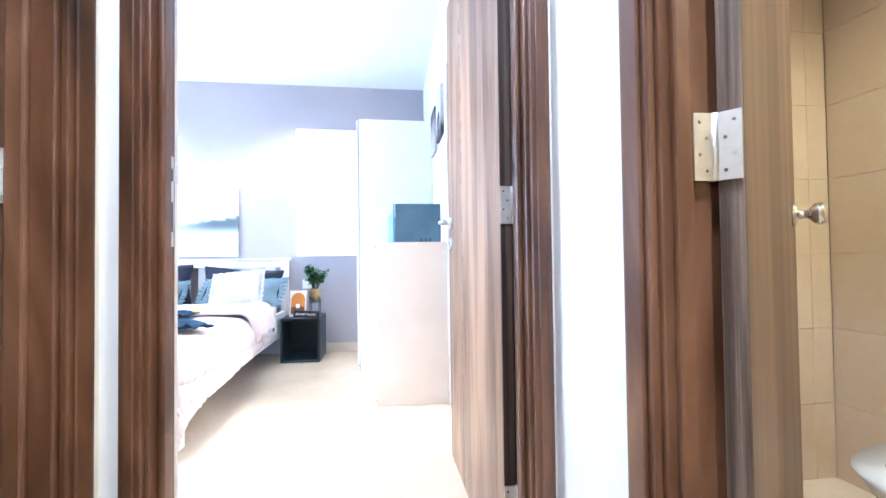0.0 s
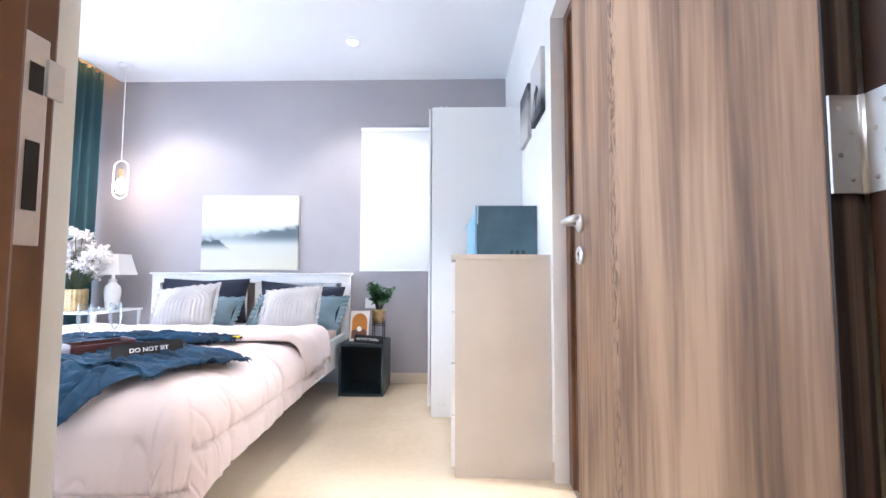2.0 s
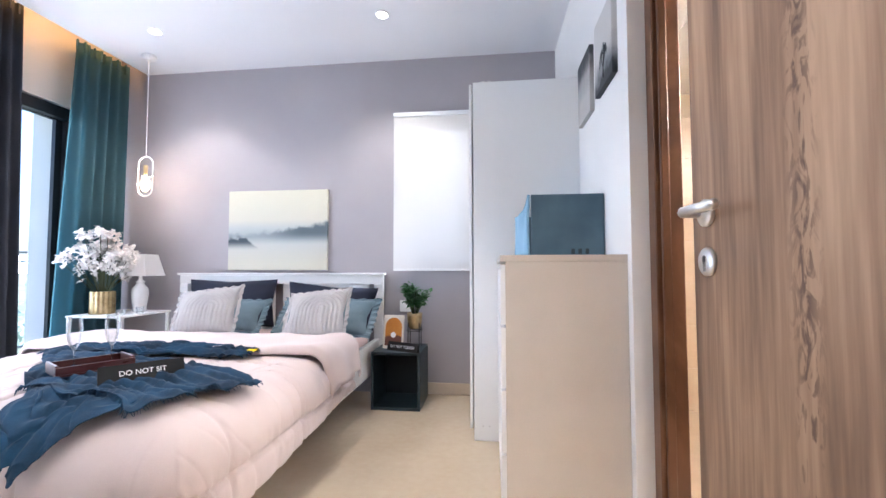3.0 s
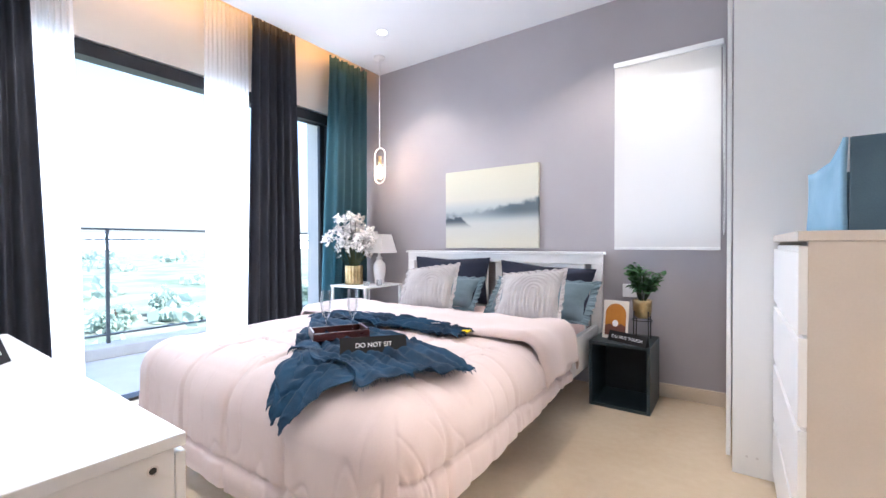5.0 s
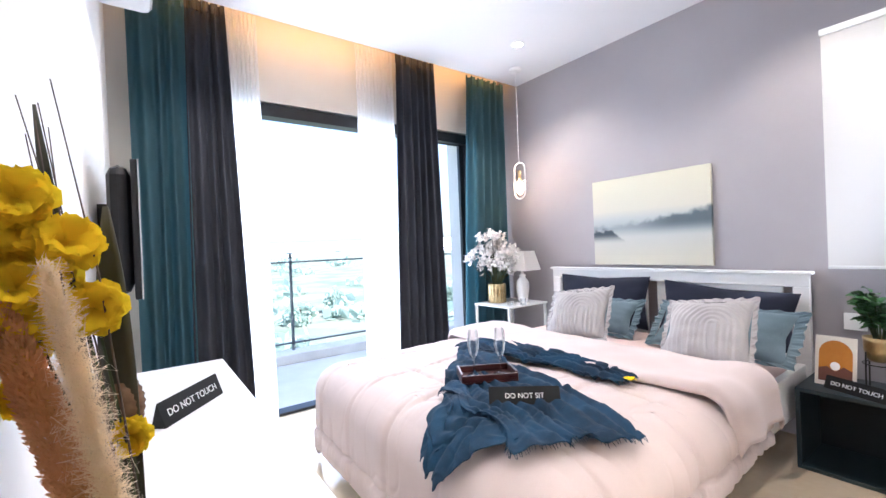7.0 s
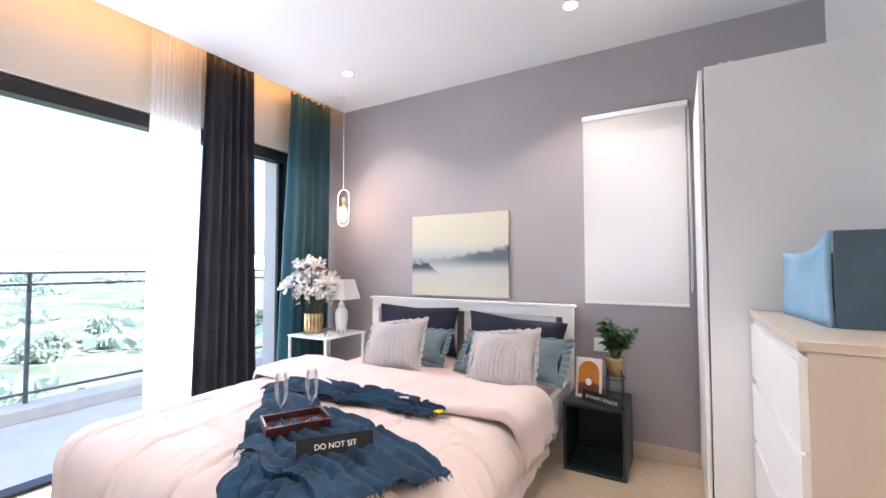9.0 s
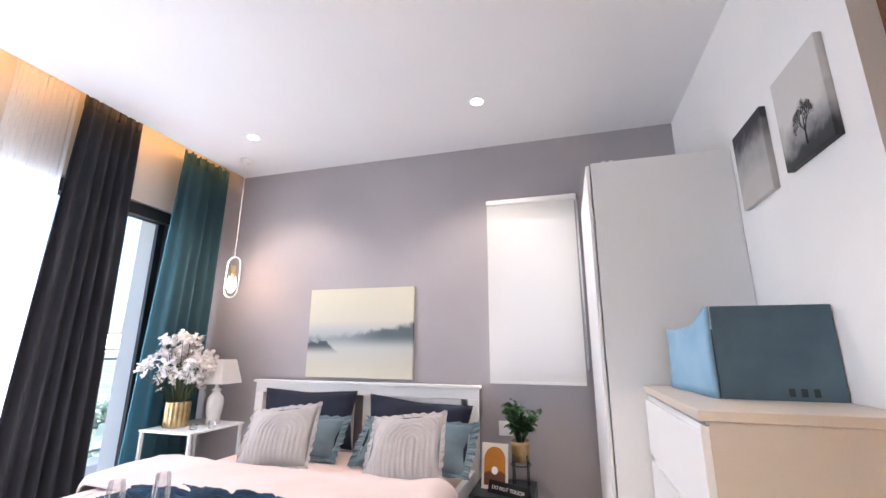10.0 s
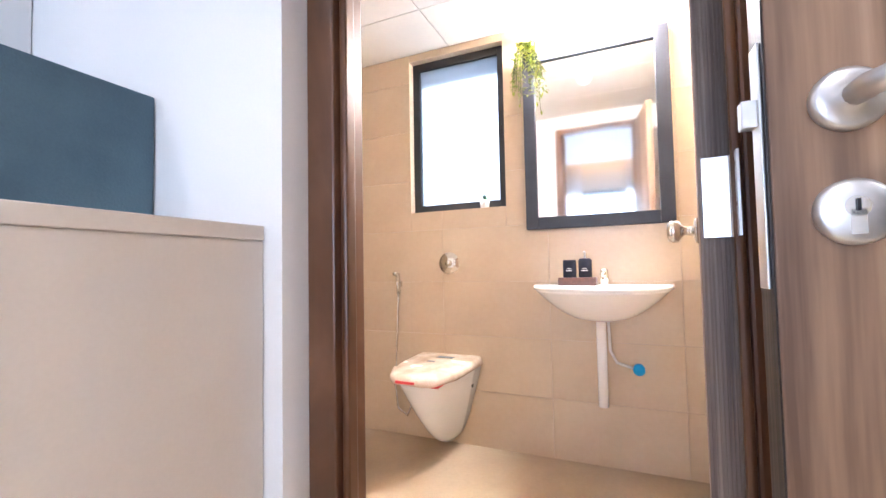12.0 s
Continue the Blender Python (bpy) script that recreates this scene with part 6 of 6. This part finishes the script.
def plume(bm, a, b, width, n, rnd, droop=0.03, hair=0.0005, curl=0.006, low=0.12):
    """Fine hairs that leave a stem and curl; wide in the middle."""
    a, b = Vector(a), Vector(b)
    d = b - a
    up = d.normalized()
    for _ in range(n):
        f = rnd.random()
        w = width * math.sin(math.pi * min(0.98, low + (0.98 - low) * f)) ** 0.7
        off = Vector((rnd.gauss(0, 1), rnd.gauss(0, 1), rnd.gauss(0, 0.4))).normalized() * w * rnd.uniform(0.1, 1.0)
        c = a + d * f + off * 0.15
        end = c + off + up * droop * rnd.uniform(0.4, 1.5)
        side = Vector((rnd.uniform(-1, 1), rnd.uniform(-1, 1), rnd.uniform(-1, 1))).normalized()
        bend, prev = Vector((rnd.gauss(0, curl), rnd.gauss(0, curl), rnd.gauss(0, curl))), None
        for k in range(4):
            g = k / 3
            p = c.lerp(end, g) + bend * math.sin(g * math.pi) * (1 - 2 * (k == 2)) - Vector((0, 0, curl)) * g * g
            h = side * hair * (1 - 0.7 * g)
            pair = (bm.verts.new(p - h), bm.verts.new(p + h))
            if prev:
                bm.faces.new((prev[0], prev[1], pair[1], pair[0]))
            prev = pair


def seeds(bm, a, b, width, n, rnd):
    """Small pointed husks packed round a stem."""
    a, b = Vector(a), Vector(b)
    d = b - a
    q = d.to_track_quat("Z", "Y")
    for _ in range(n):
        f, th = rnd.random(), rnd.uniform(0, 6.283)
        w = width * min(1.0, 0.15 + 2.0 * f) * (1 - 0.55 * max(0, f - 0.75) * 4 * f) * rnd.uniform(0.55, 1.08)
        c = a + d * f + q @ Vector((w * math.cos(th), w * math.sin(th), 0))
        out = (q @ Vector((math.cos(th), math.sin(th), rnd.uniform(0.8, 2.4)))).normalized()
        side = out.cross(Vector((rnd.gauss(0, 1), rnd.gauss(0, 1), rnd.gauss(0, 1)))).normalized() * 0.0013
        ln = rnd.uniform(0.005, 0.010)
        bm.faces.new([bm.verts.new(p) for p in (c, c + out * ln * 0.5 + side, c + out * ln, c + out * ln * 0.5 - side)])


root = Vector((0, 0, 0.42))
rust_tip, straw_tip = Vector((-0.035, -0.148, 1.085)), Vector((0.005, -0.100, 1.105))
rust_low = Vector((0.0, -0.030, 0.66))
bm = bmesh.new()
tube(bm, [root, rust_low, rust_low.lerp(rust_tip, 0.5), rust_tip], 0.006, 6, 0.4)
part("rust_plume", bm, M["pampas"], fa, "rust brown pampas stem", True)
bm = bmesh.new()
seeds(bm, rust_low, rust_tip, 0.0165, 14000, rnd)
plume(bm, rust_low, rust_tip, 0.018, 900, rnd, 0.008, 0.0003)
part("rust_plume_hair", bm, M["pampas"], fa, "rust brown pampas plume")
bm = bmesh.new()
plume(bm, (-0.006, -0.034, 0.70), straw_tip, 0.027, 3600, rnd, 0.024, 0.0005, 0.008, 0.03)
tube(bm, [root, (-0.006, -0.034, 0.70), straw_tip], 0.003, 6, 0.4)
part("straw_plume", bm, M["straw"], fa, "straw coloured fluffy pampas plume")
for k in range(9):
    tip = Vector((rnd.uniform(-0.12, -0.06), rnd.uniform(-0.140, -0.095), rnd.uniform(1.20, 1.34)))
    pts = [root, root.lerp(tip, 0.4) + Vector((rnd.uniform(-0.01, 0.02), 0.01, 0)), root.lerp(tip, 0.75) + Vector((rnd.uniform(-0.015, 0.015), rnd.uniform(-0.01, 0.02), 0)), tip]
    part("twig", tube(bmesh.new(), pts, 0.0020, 5, 0.35), M["twig"], fa, "", True)
for p, wide in ((((-0.02, -0.01, 0.5), (-0.07, -0.09, 0.95), (-0.10, -0.122, 1.31)), 0.018), (((-0.01, -0.02, 0.5), (-0.075, -0.055, 0.88), (-0.095, -0.060, 1.19)), 0.036)):
    bm = bmesh.new()
    a, b, c = [Vector(q) for q in p]
    grid(bm, 4, 20, lambda u, v: (a.lerp(b, v).lerp(b.lerp(c, v), v) + Vector(((u - 0.5) * 0.6 * wide * math.sin(math.pi * min(0.97, 0.02 + 0.96 * v ** 1.8)) ** 0.8, (u - 0.5) * wide * math.sin(math.pi * min(0.97, 0.02 + 0.96 * v ** 1.8)) ** 0.8, 0.0))), 0.0015)
    part("dried_leaf", bm, M["dryleaf"], fa, "long dark dried leaf", True)


pod = lathe(bmesh.new(), [(0.004, 0)] + [(0.019 * math.sin(0.5 + 2.2 * k / 16) * (1 - 0.10 * (k % 2)), 0.068 * k / 16) for k in range(1, 16)] + [(0.003, 0.070)], 18)
M["pod"] = surface("brown_dried_pod", (0.10, 0.055, 0.030), (0.26, 0.16, 0.09), 0.8, 30, bump=0.3)
pd_ = part("dried_pod", pod, M["pod"], fa, "ringed brown dried pod", True)
pd_.matrix_basis = pose(-0.070, -0.040, 0.915, 10, -20, 0)


def blossom(bm, c, n0, size, rnd):
    q = Vector(n0).normalized().to_track_quat("Z", "Y")
    for ring, (k, lift) in enumerate(((6, 0.10), (6, 0.45), (5, 0.95))):
        for j in range(k):
            aa = j * 6.283 / k + ring * 0.6 + rnd.uniform(-0.1, 0.1)
            d = q @ Vector((math.cos(aa), math.sin(aa), lift))
            s = q @ Vector((-math.sin(aa), math.cos(aa), 0))
            up = q @ Vector((0, 0, 1))
            rows_ = []
            for i in range(8):
                f = i / 7
                w = size * 0.52 * math.sin(math.pi * (0.15 + 0.75 * f)) ** 0.7
                base = Vector(c) + d * size * f * (1 - 0.15 * ring) + up * size * 0.22 * math.sin(f * 2.6)
                rows_.append([bm.verts.new(base + s * w * e + up * size * (0.10 * abs(e) + 0.16 * f * math.sin(7 * e + 5 * f + j))) for e in (-1, -0.6, -0.2, 0.2, 0.6, 1)])
            for r0, r1 in zip(rows_, rows_[1:]):
                for i in range(5):
                    bm.faces.new((r0[i], r0[i + 1], r1[i + 1], r1[i]))


for c, s in (((-0.05, -0.118, 1.199), 0.030), ((-0.05, -0.082, 1.145), 0.031), ((-0.06, -0.128, 1.13), 0.029), ((-0.05, -0.058, 1.072), 0.029), ((-0.04, -0.125, 1.07), 0.026),
             ((-0.05, -0.14, 0.985), 0.022), ((-0.05, -0.030, 0.913), 0.021), ((-0.07, -0.10, 1.11), 0.028), ((-0.05, -0.155, 1.165), 0.028), ((-0.04, -0.165, 1.10), 0.027), ((-0.05, -0.150, 1.04), 0.025)):
    c = (c[0] - 0.012, max(-0.135, c[1] - 0.014), c[2] - 0.006)
    bm = bmesh.new()
    blossom(bm, c, (0.9, 0.15 + rnd.uniform(-0.4, 0.4), 0.3 + rnd.uniform(-0.3, 0.3)), s * 1.2, rnd)
    part("yellow_flower", bm, M["yellow"], fa, "bright yellow silk flower", True)
    part("flower_stem", tube(bmesh.new(), [root, (-0.02, -0.025, 0.70), Vector((-0.02, -0.025, 0.70)).lerp(Vector(c), 0.6) + Vector((-0.01, 0.004, -0.01)), c], 0.0018, 5), M["stem"], fa)


# wall tiles, each a piece of its own
TW, TH, TT = 0.60, 0.30, 0.008
tile_mesh = {}


def tile_piece(parent, m, w, h):
    key = (round(w, 3), round(h, 3))
    if key not in tile_mesh:
        tile_mesh[key] = finish(boxes((0.0008, w - 0.0008, -TT, 0.0, 0.0008, h - 0.0008), r=0.0006), "tile", M["tile"])
    ob = new("tile", tile_mesh[key])
    ob.parent = parent
    ob.matrix_basis = m


def tiled(parent, m, length, height, holes=()):
    """Covers a wall's face; local x runs along the wall, y out of it is negative."""
    j = 0
    z = 0.0
    while z < height - 0.01:
        h = min(TH, height - z)
        x = 0.0
        while x < length - 0.01:
            w = min(TW, length - x)
            cuts = [(x, x + w, z, z + h)]
            for a, b, c, d in holes:
                nxt = []
                for p, q, r, s in cuts:
                    if b <= p or a >= q or d <= r or c >= s:
                        nxt.append((p, q, r, s))
                        continue
                    if p < a: nxt.append((p, a, r, s))
                    if q > b: nxt.append((b, q, r, s))
                    if r < c: nxt.append((max(p, a), min(q, b), r, c))
                    if s > d: nxt.append((max(p, a), min(q, b), d, s))
                cuts = nxt
            for p, q, r, s in cuts:
                if q - p > 0.01 and s - r > 0.01:
                    tile_piece(parent, m @ pose(p, 0, r), q - p, s - r)
            x += w
        z += h
        j += 1


far = scene.objects["wall_bath_far"]
tiled(far, pose(2.13, YN, -0.06, 0, 0, -90), YN - 6.38, 2.27, [(YN - 7.90, YN - 7.32, 1.31, 2.23)])
tiled(scene.objects["wall_bath_right"], pose(2.12, 6.38, -0.06, 0, 0, 180), 2.12 - XE - T, 2.27)
tiled(scene.objects["wall_bath_left"], pose(XE + T, YN, -0.06, 0, 0, 0), 2.12 - XE - T, 2.27)
tiled(scene.objects["wall_second_bath_far"], pose(1.875, 6.20, 0, 0, 0, -90), 1.8, 2.44)
tiled(scene.objects["wall_second_bath_left"], pose(0.575, 6.208, 0, 0, 0, 0), 1.29, 2.44)
